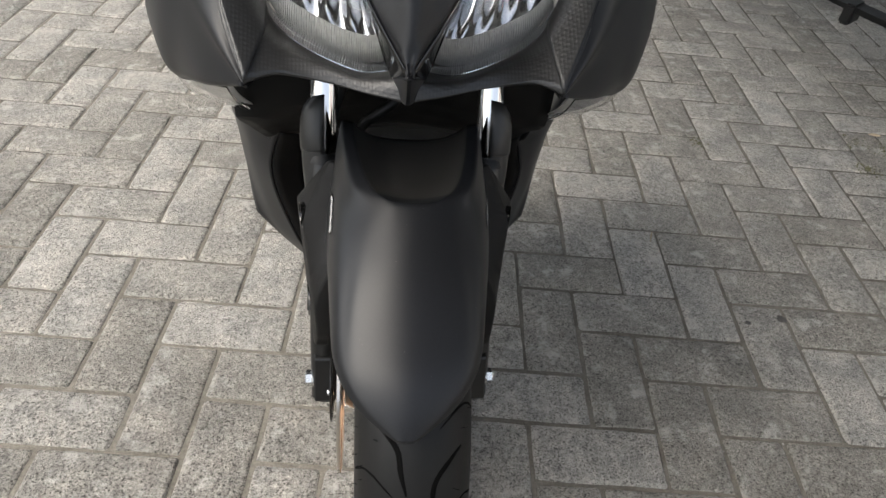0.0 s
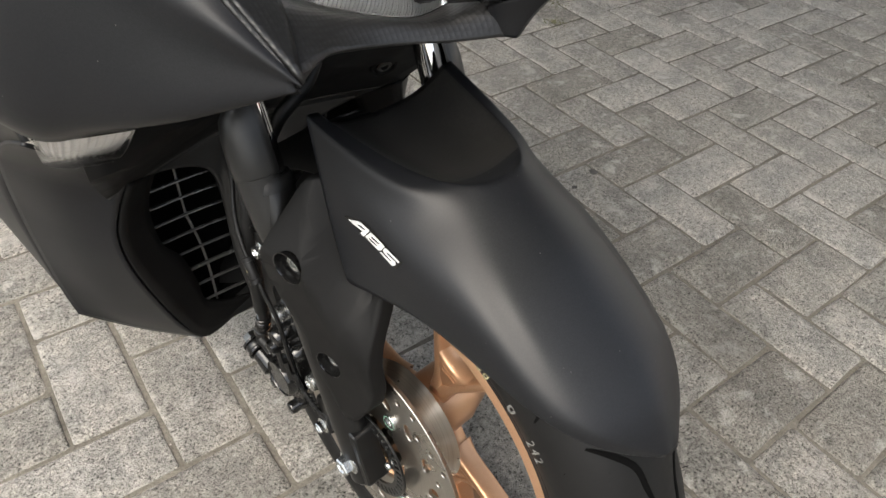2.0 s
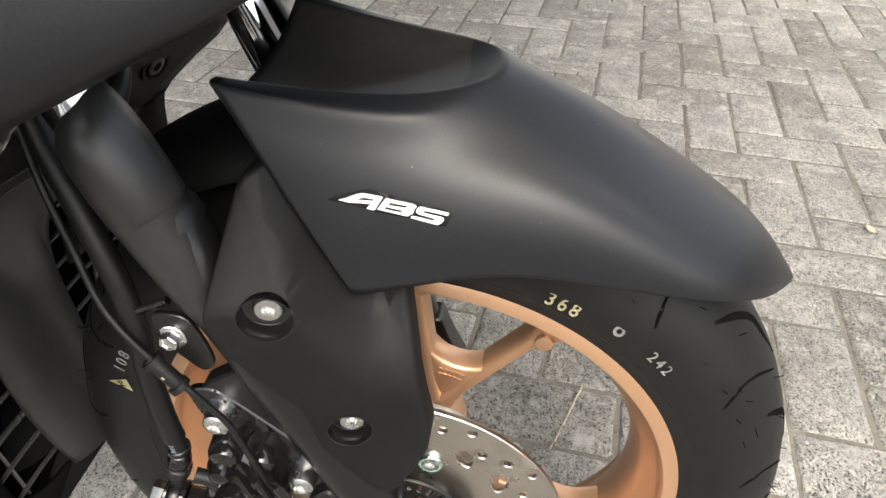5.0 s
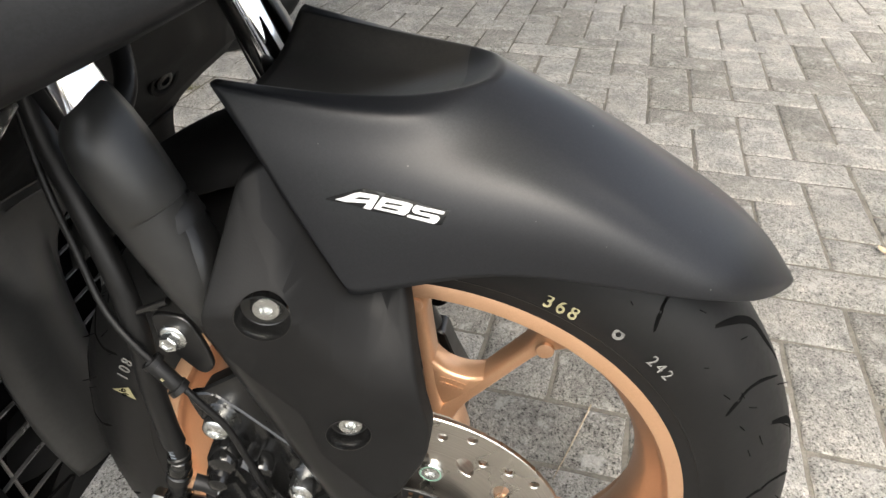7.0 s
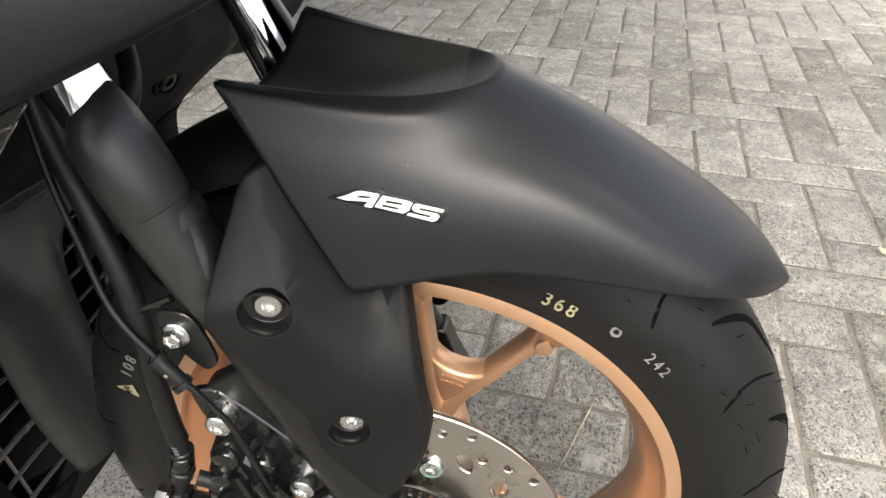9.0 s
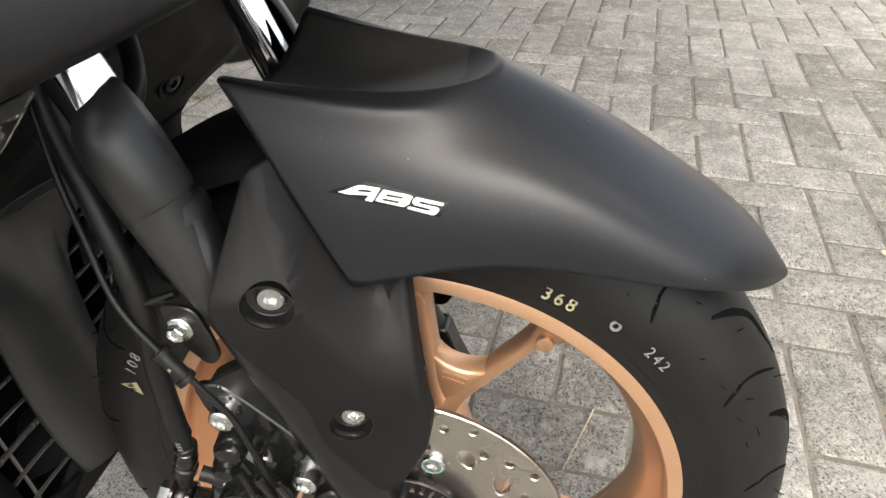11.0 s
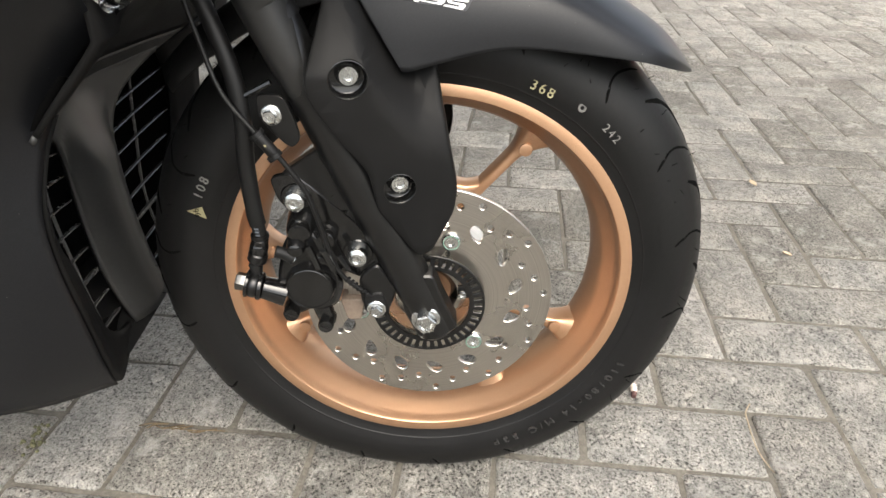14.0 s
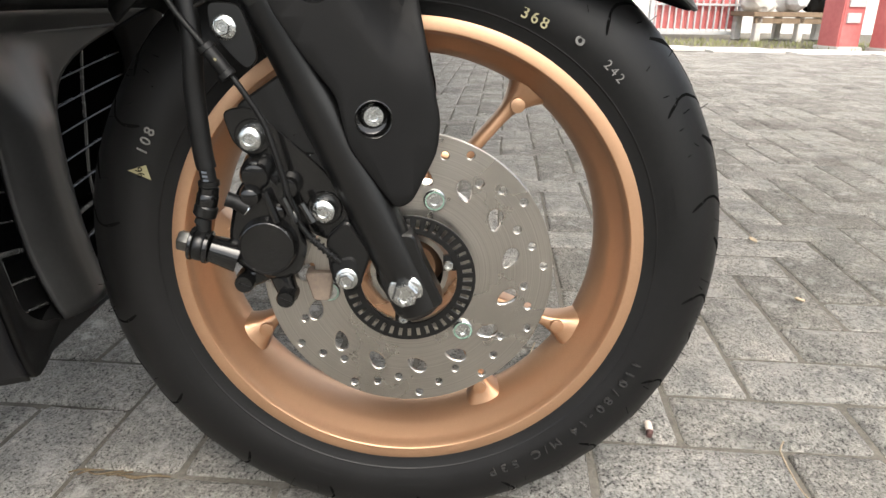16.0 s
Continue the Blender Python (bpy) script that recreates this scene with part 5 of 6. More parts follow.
# steering stem, horn and hose seen under the cowl
bm = bmesh.new()
sweep(bm, [(CX - 0.10, 0.155, 0.60), (CX, 0.165, 0.595), (CX + 0.10, 0.155, 0.60)], 0.016, 14, 6)
piece("fork_yoke", bm, M_MATT, "black fork yoke")
bm = bmesh.new()
lathe(bm, [(0.0, 0), (0.0, 0.012), (0.004, 0.026), (0.012, 0.034), (0.022, 0.034), (0.030, 0.02), (0.04, 0)], (0.064, 0.205, 0.585), (0, 1, 0.35), 32)
piece("horn", bm, M_GLOSS, "round black horn")
bm = bmesh.new()
sweep(bm, [(CX - 0.054, 0.170, 0.500), (CX - 0.045, 0.165, 0.520), (CX - 0.015, 0.165, 0.545), (CX + 0.02, 0.19, 0.575)], 0.0062, 14, 8)
piece("front_hose", bm, M_HOSE, "black rubber hose under the cowl")


# ---- parked car's wheel ----
def truck():
    """The rear corner of a small truck: wheel, leaf spring and load bed."""
    at = Vector((1.595, 0.875, 0.0))
    w = thing("small_truck", "parked small truck with a silver steel wheel", "truck", at=at)
    inv = Matrix.Translation(-at)
    ax = Vector((-0.80, -0.60, 0)).normalized()
    along = Vector((-0.60, 0.80, 0))
    c = at + Vector((0, 0, 0.285))

    def add(name, bm, mat, label="", parent=None, **more):
        ob = part(name, bm, mat, None, label, **more)
        ob.parent = parent or w
        if not parent:
            ob.matrix_parent_inverse = inv
        return ob

    bm = bmesh.new()
    lathe(bm, [(-0.085, 0.19), (-0.095, 0.23), (-0.088, 0.262), (-0.07, 0.280), (-0.03, 0.285), (0.03, 0.285), (0.07, 0.280), (0.088, 0.262), (0.095, 0.23), (0.085, 0.19), (0.075, 0.182)], c, ax, 80)
    add("truck_tyre", bm, M_RUBBER)
    bm = bmesh.new()
    lathe(bm, [(0.086, 0.192), (0.088, 0.187), (0.080, 0.180), (0.066, 0.174), (0.050, 0.168), (0.036, 0.160), (0.030, 0.148), (0.052, 0.128), (0.058, 0.110), (0.054, 0.092), (0.040, 0.080), (0.036, 0.045), (0.046, 0.040), (0.046, 0)], c, ax, 72)
    wheel = add("steel_wheel", bm, M_STEEL, "scuffed silver steel wheel with round holes", sharp=45)
    d, u, v = axes(ax)
    # round holes as dark discs on the wheel, their shade put into the colour
    for k in range(12):
        a = 2 * math.pi * k / 12
        q = c + d * 0.0415 + (u * math.cos(a) + v * math.sin(a)) * 0.139
        bm = bmesh.new()
        lathe(bm, [(-0.004, 0.0085), (0.0016, 0.0085), (0.0016, 0)], q, (d + (u * math.cos(a) + v * math.sin(a)) * 0.9), 16)
        add("hole_shade_disc", bm, M_DARK, parent=wheel)
    for k in range(5):
        a = 2 * math.pi * k / 5
        bm = bmesh.new()
        hexagon(bm, c + d * 0.036 + (u * math.cos(a) + v * math.sin(a)) * 0.060, d, 0.021, 0.014, 0.0, 0.002, False)
        add("wheel_nut", bm, M_ZINC, parent=wheel)
    # leaf spring inboard of the wheel, with its clamp and rolled eye
    base = at - ax * 0.16
    for k, (reach, z) in enumerate(((0.72, 0.205), (0.60, 0.190), (0.44, 0.176))):
        bm = bmesh.new()
        rows = []
        for i in range(13):
            t = i / 12
            p = base + along * (-0.4 + (reach + 0.4) * t) + Vector((0, 0, z + 0.10 * max(0, t - 0.36) ** 2))
            rows.append([p + ax * a + Vector((0, 0, b)) for a, b in ((-0.03, -0.005), (0.03, -0.005), (0.03, 0.005), (-0.03, 0.005))])
        vs = grid_faces(bm, rows, closed=True)
        bm.faces.new(vs[-1])
        add("spring_leaf", bm, M_DARK, "dark steel spring leaf", smooth=False)
    bm = bmesh.new()
    eye = base + along * 0.74 + Vector((0, 0, 0.262))
    lathe(bm, [(-0.034, 0.014), (-0.034, 0.034), (0.034, 0.034), (0.034, 0.014)], eye, ax, 24)
    add("spring_eye", bm, M_DARK)
    bm = bmesh.new()
    m = facing(base + along * 0.50 + Vector((0, 0, 0.205)), along, (0, 0, 1))
    bmesh.ops.create_cube(bm, size=1, matrix=m @ Matrix.Diagonal((0.035, 0.078, 0.062, 1)))
    bmesh.ops.bevel(bm, geom=bm.edges[:], offset=0.006, segments=2, affect="EDGES")
    add("spring_clamp", bm, M_DARK)
    bm = bmesh.new()
    lathe(bm, [(-0.7, 0.03), (0.0, 0.03)], at + Vector((0, 0, 0.285)), ax, 20)
    add("axle_tube", bm, M_DARK)
    # load bed over the wheel
    m = facing(at - ax * 0.70 + along * 0.55 + Vector((0, 0, 0.80)), along, (0, 0, 1))
    bm = bmesh.new()
    bmesh.ops.create_cube(bm, size=1, matrix=m @ Matrix.Diagonal((2.5, 1.6, 0.40, 1)))
    bmesh.ops.bevel(bm, geom=bm.edges[:], offset=0.02, segments=2, affect="EDGES")
    add("load_bed", bm, M_STEEL, "grey painted steel load bed")
    return w


truck()

# canopy over the parked vehicles, above the camera: unseen, added to block overhead sky
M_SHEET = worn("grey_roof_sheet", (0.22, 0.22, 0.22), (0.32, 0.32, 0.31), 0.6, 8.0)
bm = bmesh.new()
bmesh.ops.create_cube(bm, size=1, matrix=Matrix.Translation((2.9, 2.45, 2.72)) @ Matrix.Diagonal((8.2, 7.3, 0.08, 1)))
tagged(part("unseen_canopy", bm, M_SHEET, None, "grey sheet canopy, unseen, added to shade the scooter and the parked truck", smooth=False), category="canopy", kind="structure")


# plain wall behind the camera: unseen, added to shape the light from the left
M_BLOCK = worn("weathered_block_wall", (0.55, 0.54, 0.52), (0.68, 0.67, 0.65), 0.9, 5.0, spec=0.2)
bm = bmesh.new()
bmesh.ops.create_cube(bm, size=1, matrix=Matrix.Translation((-3.6, 0.2, 0.35)) @ Matrix.Diagonal((0.2, 9.0, 0.7, 1)))
tagged(part("unseen_wall_west", bm, M_BLOCK, None, "plain weathered block wall, unseen, added to shape the light", smooth=False), category="wall", kind="structure")


# second plain wall, unseen, added to hold back sky light from the front
bm = bmesh.new()
bmesh.ops.create_cube(bm, size=1, matrix=Matrix.Translation((0.4, -3.9, 0.9)) @ Matrix.Diagonal((3.6, 0.2, 1.8, 1)))
tagged(part("unseen_wall_south", bm, worn("grey_rendered_wall", (0.20, 0.19, 0.18), (0.30, 0.29, 0.27), 0.9, 4.0, spec=0.2), None, "plain grey rendered wall, unseen, added to block light from the front", smooth=False), category="wall", kind="structure")


# ---- far side of the yard ----
M_CEMENT = worn("pale_cement", (0.45, 0.44, 0.41), (0.62, 0.60, 0.56), 0.9, 30.0, spec=0.2)
M_RED = worn("faded_red_paint", (0.42, 0.10, 0.10), (0.55, 0.17, 0.16), 0.6, 20.0)
M_SILVER = worn("weathered_grey_paint", (0.36, 0.37, 0.38), (0.5, 0.5, 0.5), 0.5, 25.0)
M_GRASS = worn("dry_grass", (0.16, 0.18, 0.06), (0.30, 0.30, 0.14), 0.8, 12.0)
M_WOOD = worn("weathered_bench_wood", (0.16, 0.11, 0.07), (0.27, 0.2, 0.13), 0.8, 30.0)
M_WALL = worn("whitewashed_wall", (0.60, 0.59, 0.55), (0.74, 0.73, 0.70), 0.9, 6.0)


def box(bm, lo, hi, bevel=0.0):
    lo, hi = Vector(lo), Vector(hi)
    start = len(bm.verts)
    made = bmesh.ops.create_cube(bm, size=1, matrix=Matrix.Translation((lo + hi) / 2) @ Matrix.Diagonal((*(hi - lo), 1)))
    if bevel:
        edges = list({e for v in made["verts"] for e in v.link_edges})
        bmesh.ops.bevel(bm, geom=edges, offset=bevel, segments=2, affect="EDGES")
    return bm


def yard_pose(x, y, turn=0.0):
    return pose(x, y, 0, 0, 0, turn)


def kit(name, label, category, at, turn, pieces, group=""):
    """A thing made of named boxes in its own coordinates."""
    top = thing(name, label, category, group)
    top.matrix_world = yard_pose(*at, turn)
    for pname, lo, hi, mat, bevel in pieces:
        bm = bmesh.new()
        box(bm, lo, hi, bevel)
        part(pname, bm, mat, top)
    return top


bm = bmesh.new()
for k in range(12):
    y0 = -9.0 + 0.75 * k
    x0 = 6.85 + 0.28 * (y0 + 3) * 0.9
    box(bm, (x0 - 0.30, y0, -0.01), (x0 + 0.30, y0 + 0.74, 0.012), 0.004)
edge = part("pavement_edge", bm, M_CEMENT, None, "pale cement edge of the yard", smooth=False)
tagged(edge, category="pavement", kind="structure")
bm = bmesh.new()
rnd = random.Random(21)
for k in range(2600):
    y = rnd.uniform(-8.0, -1.5)
    x = 7.15 + 0.26 * (y + 3) + rnd.uniform(0, 1.5)
    h, a = rnd.uniform(0.02, 0.07), rnd.uniform(0, 6.3)
    d = Vector((math.cos(a), math.sin(a), 0))
    b = Vector((x, y, 0))
    bm.faces.new([bm.verts.new(q) for q in (b - d * 0.006, b + d * 0.006, b + d.cross(Vector((0, 0, 1))) * 0.02 + Vector((0, 0, h)))])
tagged(part("grass", bm, M_GRASS, None, "dry grass strip along the yard", smooth=False), category="grass", kind="stuff")

for at, turn, w in (((6.95, -4.62), 8, 0.26), ((6.62, -4.98), 8, 0.22)):
    post = kit("red_post", "faded red concrete post with white plates", "post", at, turn,
               [("post_body", (-0.16, -w / 2, 0.0), (0.16, w / 2, 1.5), M_RED, 0.012), ("post_foot", (-0.20, -w / 2 - 0.02, -0.01), (0.20, w / 2 + 0.02, 0.04), M_CEMENT, 0.01),
                ("white_plate", (-0.185, -0.10, 0.44), (-0.163, 0.09, 0.56), M_WHITE, 0.003), ("white_plate", (-0.185, -0.07, 0.28), (-0.163, 0.09, 0.38), M_WHITE, 0.003),
                ("side_edge", (-0.10, -w / 2 - 0.05, 0.02), (0.14, -w / 2 - 0.003, 1.5), M_SILVER, 0.006)], "posts at the yard's edge")
gate = kit("barred_gate", "red corrugated gate behind grey bars", "gate", (9.05, -3.86), 4,
           [("top_rail", (-0.03, -0.62, 1.52), (0.03, 0.62, 1.58), M_SILVER, 0.004), ("bottom_rail", (-0.03, -0.62, 0.05), (0.03, 0.62, 0.10), M_SILVER, 0.004), ("middle_rail", (-0.025, -0.62, 0.42), (0.025, 0.62, 0.45), M_SILVER, 0.004),
            ("gate_stile", (-0.035, -0.66, 0.0), (0.035, -0.60, 1.6), M_SILVER, 0.004), ("gate_stile", (-0.035, 0.60, 0.0), (0.035, 0.66, 1.6), M_SILVER, 0.004)]
           + [("bar", (-0.012, -0.56 + 0.093 * k, 0.10), (0.012, -0.54 + 0.093 * k, 1.52), M_SILVER, 0.002) for k in range(13)]
           + [("red_sheet", (0.05, -0.60 + 0.12 * k, 0.12), (0.065 + 0.012 * (k % 2), -0.485 + 0.12 * k, 1.5), M_RED, 0.003) for k in range(10)])
bench = kit("work_bench", "weathered wooden bench on stout legs", "bench", (8.75, -4.95), 4,
            [("bench_top", (-0.30, -0.75, 0.30), (0.30, 0.62, 0.36), M_WOOD, 0.006), ("front_rail", (-0.28, -0.70, 0.22), (-0.24, 0.58, 0.29), M_WOOD, 0.004)]
            + [("bench_leg", (-0.28 + 0.5 * a, -0.68 + 0.58 * b, 0.0), (-0.18 + 0.5 * a, -0.60 + 0.58 * b, 0.30), M_CEMENT, 0.006) for a in (0, 1) for b in (0, 1, 2)])


def clutter(at, size, mat, seed, label):
    """A rough machine part or bundle, lumpy and dented."""
    r = random.Random(seed)
    bm = bmesh.new()
    bmesh.ops.create_icosphere(bm, subdivisions=3, radius=1)
    for v in bm.verts:
        n = noise.noise(v.co * 1.7 + Vector((seed * 3.1, 0, 0))) + 0.5 * noise.noise(v.co * 4.1 + Vector((0, seed, 0)))
        v.co *= 1 + 0.35 * n
        v.co.z = max(v.co.z, -0.8)
    ob = part("machine_part", bm, mat, None, label, sharp=25)
    ob.scale = size
    ob.location = (at[0], at[1], at[2] + 0.8 * size[2])
    return tagged(ob, category="scrap", group="scrap on the bench")


clutter((8.75, -4.55, 0.36), (0.2, 0.22, 0.16), M_CEMENT, 1, "pale dented scrap casting on the bench")
clutter((8.75, -4.98, 0.36), (0.2, 0.2, 0.34), M_SILVER, 2, "grey scrap machine part on the bench")
clutter((8.80, -5.35, 0.36), (0.18, 0.17, 0.28), M_DARK, 3, "dark scrap machine part on the bench")
bm = bmesh.new()
box(bm, (11.0, -14, 0), (11.2, 6, 3.2))
wall = part("wall_far", bm, M_WALL, None, "whitewashed yard wall", smooth=False)
tagged(wall, category="wall", kind="structure")
bm = bmesh.new()
box(bm, (7.6, -9.0, 0.52), (7.75, -4.75, 0.58), 0.01)
tagged(part("wall_rail", bm, M_CEMENT, None, "pale rail between the posts", smooth=False), category="rail", kind="structure")


# ---- small things lying on the paving ----
M_FILTER = worn("stained_filter_paper", (0.62, 0.50, 0.42), (0.78, 0.68, 0.60), 0.9, 500.0, spec=0.2)
M_ASH = worn("burnt_tobacco", (0.05, 0.03, 0.03), (0.16, 0.09, 0.08), 0.95, 500.0, spec=0.1)
M_STRAW = worn("dry_straw", (0.27, 0.215, 0.145), (0.40, 0.33, 0.24), 0.8, 200.0, spec=0.2)
M_ROOT = worn("brown_rootlet", (0.09, 0.065, 0.04), (0.17, 0.13, 0.085), 0.9, 200.0, spec=0.1)
M_LEAF = worn("dry_yellow_leaf", (0.40, 0.32, 0.22), (0.52, 0.43, 0.31), 0.7, 120.0, spec=0.3)
M_MOSS = worn("joint_moss", (0.09, 0.09, 0.05), (0.16, 0.15, 0.09), 0.95, 260.0, spec=0.1)
M_GRIT = worn("pale_grit", (0.26, 0.25, 0.23), (0.42, 0.41, 0.38), 0.9, 300.0, spec=0.2)
M_OIL = worn("oily_dirt", (0.03, 0.028, 0.026), (0.08, 0.075, 0.068), 0.8, 160.0)

butt = thing("cigarette_butt", "crushed cigarette butt on the pavers", "cigarette butt", at=(0.060, -0.267, 0.0))
for pname, pts, rad, mat in (("filter", [(0.012, -0.002, 0.0048), (0.004, -0.0005, 0.0050), (-0.004, 0.0008, 0.0046)], [0.0040, 0.0043, 0.0040], M_FILTER), ("burnt_end", [(-0.004, 0.0008, 0.0046), (-0.010, 0.003, 0.0036)], [0.0041, 0.0030], M_ASH)):
    bm = bmesh.new()
    sweep(bm, pts, rad, 14, 4)
    for v in bm.verts:
        v.co.z = max(0.0006, v.co.z + 0.0005 * noise.noise(v.co * 400))
    part(pname, bm, mat, butt)


def strand(name, points, r, label, category, mat=None, group=""):
    bm = bmesh.new()
    sweep(bm, points, r, 6, 6)
    return tagged(part(name, bm, mat or M_STRAW, None, label), category=category, group=group)


strand("dry_stalk", [(0.036, -0.409, 0.003), (0.020, -0.397, 0.004), (0.005, -0.394, 0.0025), (-0.014, -0.390, 0.003), (-0.045, -0.387, 0.002), (-0.075, -0.392, 0.002)], [0.0011, 0.0010, 0.0010, 0.0009, 0.0008, 0.0004], "pale curled dry stalk on the pavers", "stalk", group="dry stalks")
strand("dry_stalk", [(0.266, -0.173, 0.006), (0.206, -0.149, 0.003), (0.146, -0.124, 0.0015)], [0.0012, 0.0011, 0.0005], "pale straight dry straw on the pavers", "stalk", group="dry stalks")
strand("dry_stalk", [(0.57, 0.576, 0.003), (0.562, 0.560, 0.004), (0.557, 0.547, 0.002)], [0.0018, 0.0018, 0.0010], "short pale straw on the pavers", "stalk", group="dry stalks")
rnd = random.Random(33)
for k in range(9):
    y0 = 0.345 - 0.010 * k
    x0 = 0.006 - 0.0014 * k
    strand("dry_rootlet", [(x0 + rnd.uniform(-0.004, 0.004), y0, 0.001), (x0 + rnd.uniform(-0.006, 0.006), y0 - 0.012, 0.0035), (x0 + rnd.uniform(-0.006, 0.006), y0 - 0.024, 0.001)], 0.0009, "thin brown rootlet in a paving joint", "rootlet", M_ROOT, group="rootlets in the joint")
for x, y, l, turn, label in ((0.702, -0.694, 0.022, 20, "small yellowed leaf on the pavers"), (0.408, -0.631, 0.016, 70, "small yellowed leaf on the pavers"), (1.371, 0.993, 0.030, -30, "small reddish dry leaf beside the truck wheel")):
    bm = bmesh.new()
    rows = []
    for i in range(9):
        u = i / 8
        w = 0.28 * l * math.sin(math.pi * min(1, u * 1.02)) ** 0.7 + 0.0003
        rows.append([(l * (u - 0.5), w * v, 0.0012 + 0.004 * abs(v) + 0.003 * u * u) for v in (-1, -0.5, 0, 0.5, 1)])
    grid_faces(bm, rows)
    ob = part("fallen_leaf", bm, M_LEAF, None, label)
    ob.matrix_world = pose(x, y, 0.0, 0, 0, turn)
    mod = ob.modifiers.new("thickness", "SOLIDIFY")
    mod.thickness = 0.0005
    tagged(ob, category="leaf", group="fallen leaves")
# moss and crumbs in the joints
bm = bmesh.new()
for cx, cy, spread, count in ((1.254, 0.831, 0.035, 60), (1.30, 0.96, 0.05, 40), (1.357, 0.919, 0.05, 40), (-0.023, 0.459, 0.016, 22), (0.0, 0.46, 0.012, 16), (0.83, 0.95, 0.03, 30)):
    for k in range(count):
        a, d = rnd.uniform(0, 6.3), spread * rnd.random()
        made = bmesh.ops.create_icosphere(bm, subdivisions=1, radius=rnd.uniform(0.0012, 0.0030), matrix=Matrix.Translation((cx + d * math.cos(a), cy + d * math.sin(a), 0.0)))
tagged(part("moss", bm, M_MOSS, None, "green-brown moss in the paving joints"), category="moss", kind="stuff")
bm = bmesh.new()
for k in range(360):
    x, y = rnd.uniform(-0.9, 1.4), rnd.uniform(-1.0, 1.0)
    r = rnd.uniform(0.0006, 0.0016)
    bmesh.ops.create_icosphere(bm, subdivisions=1, radius=r, matrix=Matrix.Translation((x, y, 0.0004 + r * 0.6)) @ Matrix.Rotation(k, 4, "Z") @ Matrix.Diagonal((1.5, 1, 0.7, 1)))
tagged(part("grit", bm, M_GRIT, None, "pale grit scattered over the pavers"), category="grit", kind="stuff")
for x, y, r in ((0.746, 0.315, 0.0105), (0.672, 0.307, 0.006)):
    bm = bmesh.new()
    ring = [(r * (1 + 0.9 * noise.noise(Vector((x * 50 + 1.6 * math.cos(a), y * 50 + 1.6 * math.sin(a), 0)))) * math.cos(a), r * 0.9 * math.sin(a)) for a in [2 * math.pi * k / 18 for k in range(18)]]
    outer = [bm.verts.new((a, b, 0.0)) for a, b in ring]
    inner = [bm.verts.new((a * 0.7, b * 0.7, 0.0012)) for a, b in ring]
    bridge(bm, outer, inner)
    bm.faces.new(inner)
    ob = part("dirt_spot", bm, M_OIL, None, "small dark oily spot on the pavers")
    ob.location = (x, y, 0.0004)
    tagged(ob, category="dirt spot", group="oily spots")


# ---- paving, last ----
def paver_mesh(seed, length):
    """A concrete paver with worn, uneven top edges; its top lies at height 0."""
    r = random.Random(seed)
    g = 0.0015
    l, w = length * CELL / 2 - g, CELL / 2 - g
    bm = bmesh.new()
    rings = []
    outline = [(-1, -1, 0, 1), (-1, -1, 1, 0), (-0.35, -1, 0, 0), (0.35, -1, 0, 0), (1, -1, -1, 0), (1, -1, 0, 1), (1, 0.1, 0, 0), (1, 1, 0, -1), (1, 1, -1, 0), (0.35, 1, 0, 0), (-0.35, 1, 0, 0), (-1, 1, 1, 0), (-1, 1, 0, -1), (-1, -0.1, 0, 0)]
    wave = [r.uniform(-0.0014, 0.0010) for _ in outline]
    round_ = [r.uniform(0.003, 0.0085) for _ in range(14)]
    for inset, z, j in ((0.0, -0.02, 0.0), (0.0008, -0.0058, 0.0005), (0.0034, -0.0020, 0.0010), (0.0090, 0.0, 0.0014)):
        ring = []
        for k, (sx, sy, ox, oy) in enumerate(outline):
            c = round_[k] * (0.6 + inset / 0.012)
            ix = inset - wave[k] + r.uniform(-j, j)
            ex, ey = (l - ix if abs(sx) == 1 else l), w - ix if abs(sy) == 1 else w
            ring.append(bm.verts.new((sx * ex + ox * c, sy * ey + oy * c, z + (r.uniform(-0.0007, 0.0005) if z == 0 else 0))))
        rings.append(ring)
    for a, b in zip(rings, rings[1:]):
        bridge(bm, a, b)
    bm.faces.new(rings[-1])
    return bm


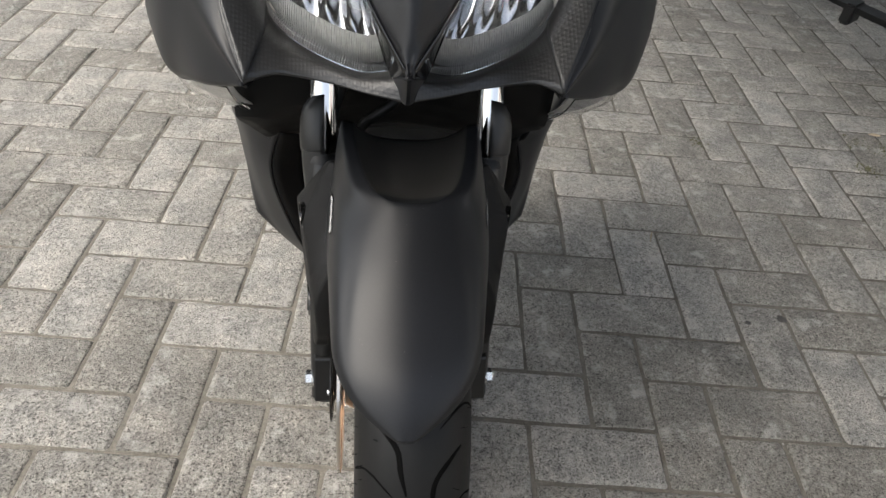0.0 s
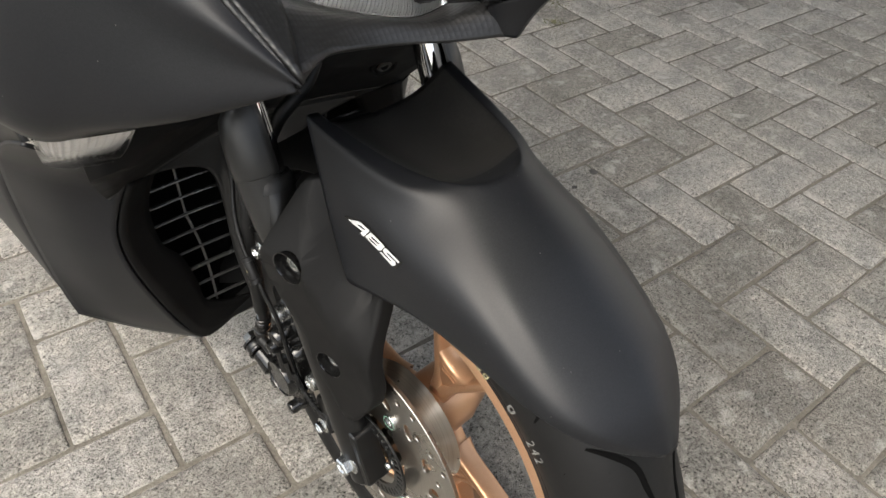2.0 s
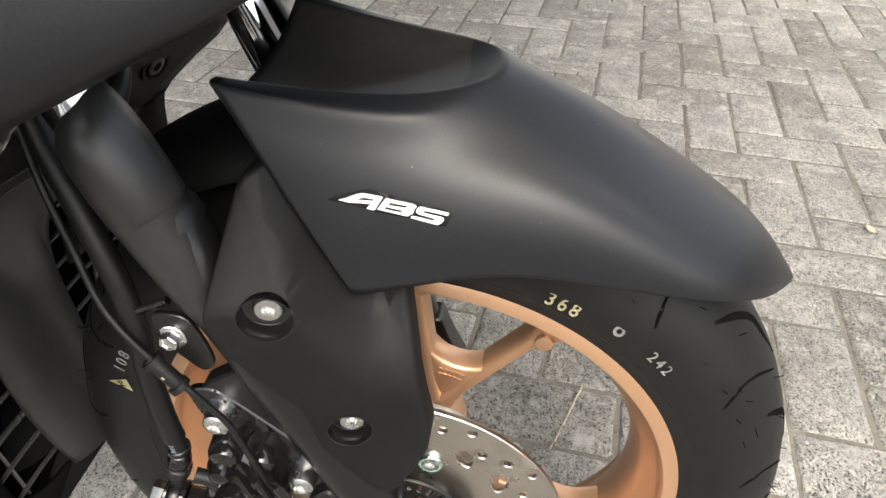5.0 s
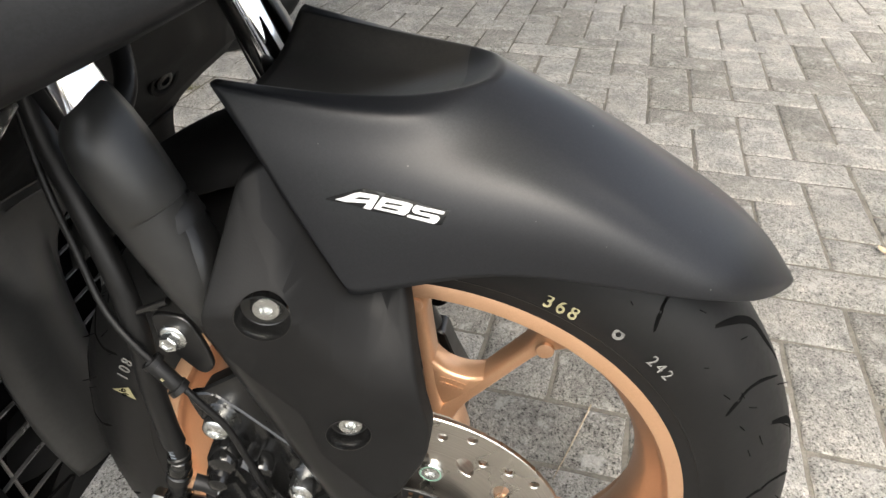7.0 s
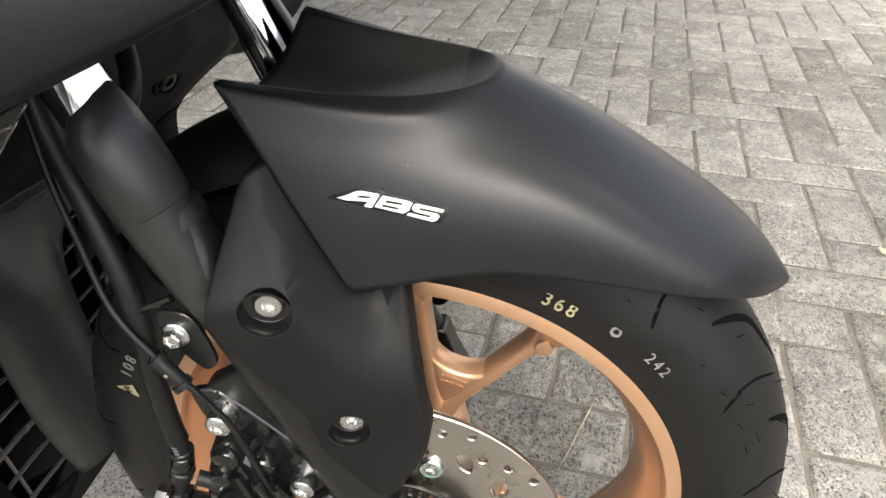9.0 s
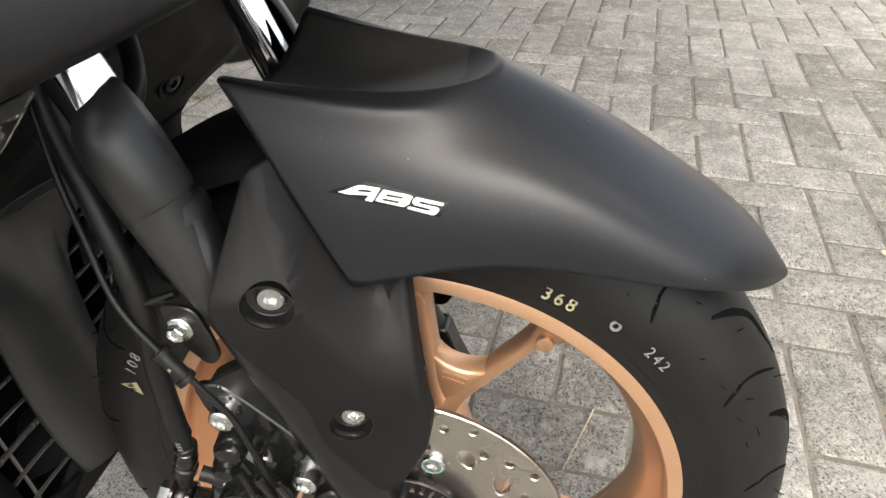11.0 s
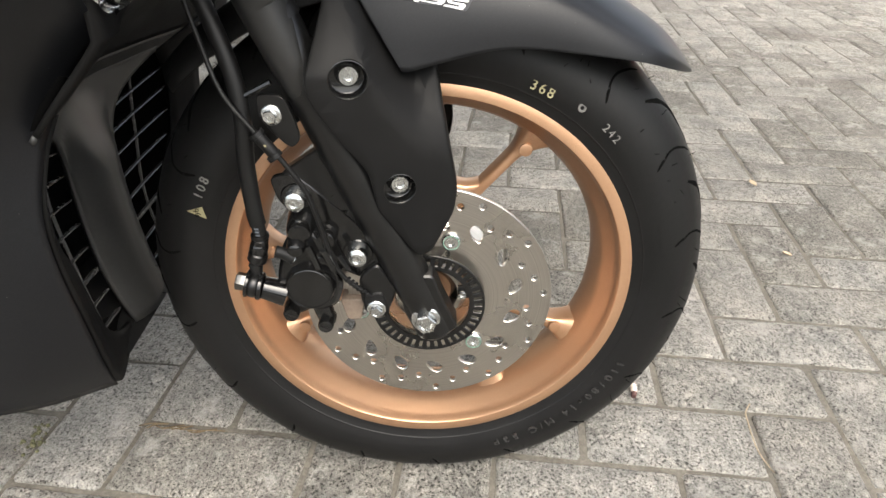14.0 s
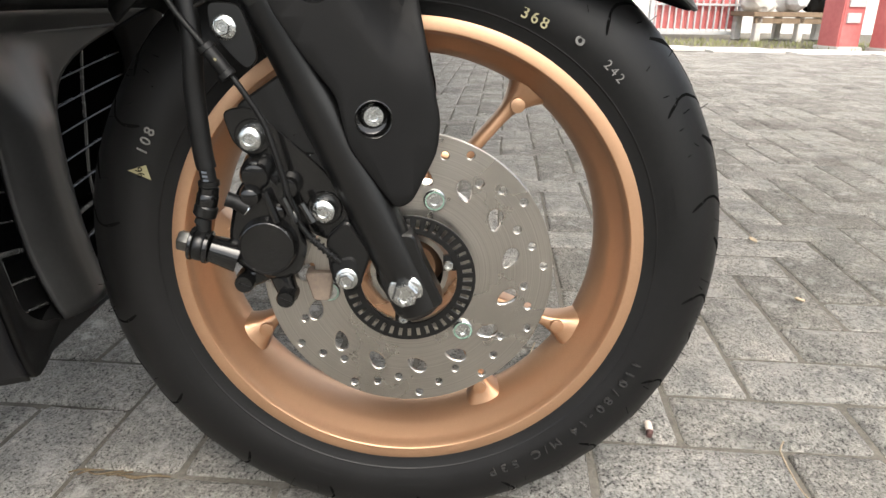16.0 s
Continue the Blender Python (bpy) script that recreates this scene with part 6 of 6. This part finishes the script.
def layout(reach):
    """Every paver within reach: middle and turn."""
    out = []
    for i in range(-34, 72):
        for j in range(-56, 40):
            if (i + j) % 4 == 2:
                x, y = bond(i + 1, j + 0.5)
                t = TURN
            elif (i + j) % 4 == 0:
                x, y = bond(i + 0.5, j + 1)
                t = TURN + math.pi / 2
            else:
                continue
            if reach(x, y):
                out.append((x, y, t))
    return out


pavement = new("pavement")
tagged(pavement, "grey concrete pavers laid in herringbone bond", "pavement", kind="structure")
spots = layout(lambda x, y: x < 6.3 and -5.2 < y < 3.6 and x > -3.1)
spots.sort(key=lambda q: math.hypot(q[0] - 0.25, q[1] + 0.0))
rnd = random.Random(11)
shapes = [mesh_of(paver_mesh(k, 2), "paver", M_PAVER, True) for k in range(8)]
for me in shapes:
    me.set_sharp_from_angle(angle=radians(50))
    # sloping edge faces get the lighter copy, with the caught light painted in
    me.materials.append(M_PAVER_EDGE)
    for p in me.polygons:
        p.material_index = 1 if 0.2 < p.normal.z < 0.95 else 0
far_v, far_f, far_i = [], [], []
proto = [(np.array([v.co[:] for v in me.vertices]), [tuple(p.vertices) for p in me.polygons], [p.material_index for p in me.polygons]) for me in shapes]
for n, (x, y, t) in enumerate(spots):
    k = rnd.randrange(8)
    dz, tx, ty = rnd.uniform(-0.0016, 0.0008), rnd.uniform(-0.6, 0.6), rnd.uniform(-0.4, 0.4)
    turn = t + radians(rnd.uniform(-0.5, 0.5)) + (math.pi if rnd.random() < 0.5 else 0)
    m = Matrix.Translation((x, y, dz)) @ Euler((radians(tx), radians(ty), turn)).to_matrix().to_4x4()
    if n < 300:
        ob = new("paver", shapes[k])
        ob.parent = pavement
        ob.matrix_basis = m
    else:
        co, faces, edges = proto[k]
        mm = np.array(m)
        base = len(far_v)
        far_v.extend((co @ mm[:3, :3].T + mm[:3, 3]).tolist())
        far_f.extend([tuple(base + q for q in f) for f in faces])
        far_i.extend(edges)
me = bpy.data.meshes.new("distant_pavers")
me.from_pydata(far_v, [], far_f)
me.materials.append(M_PAVERS)
me.materials.append(M_PAVERS_EDGE)
me.polygons.foreach_set("material_index", far_i)
me.shade_smooth()
me.set_sharp_from_angle(angle=radians(50))
ob = new("distant_pavers", me)
ob.parent = pavement
tagged(ob, "grey concrete pavers further off", kind="stuff")
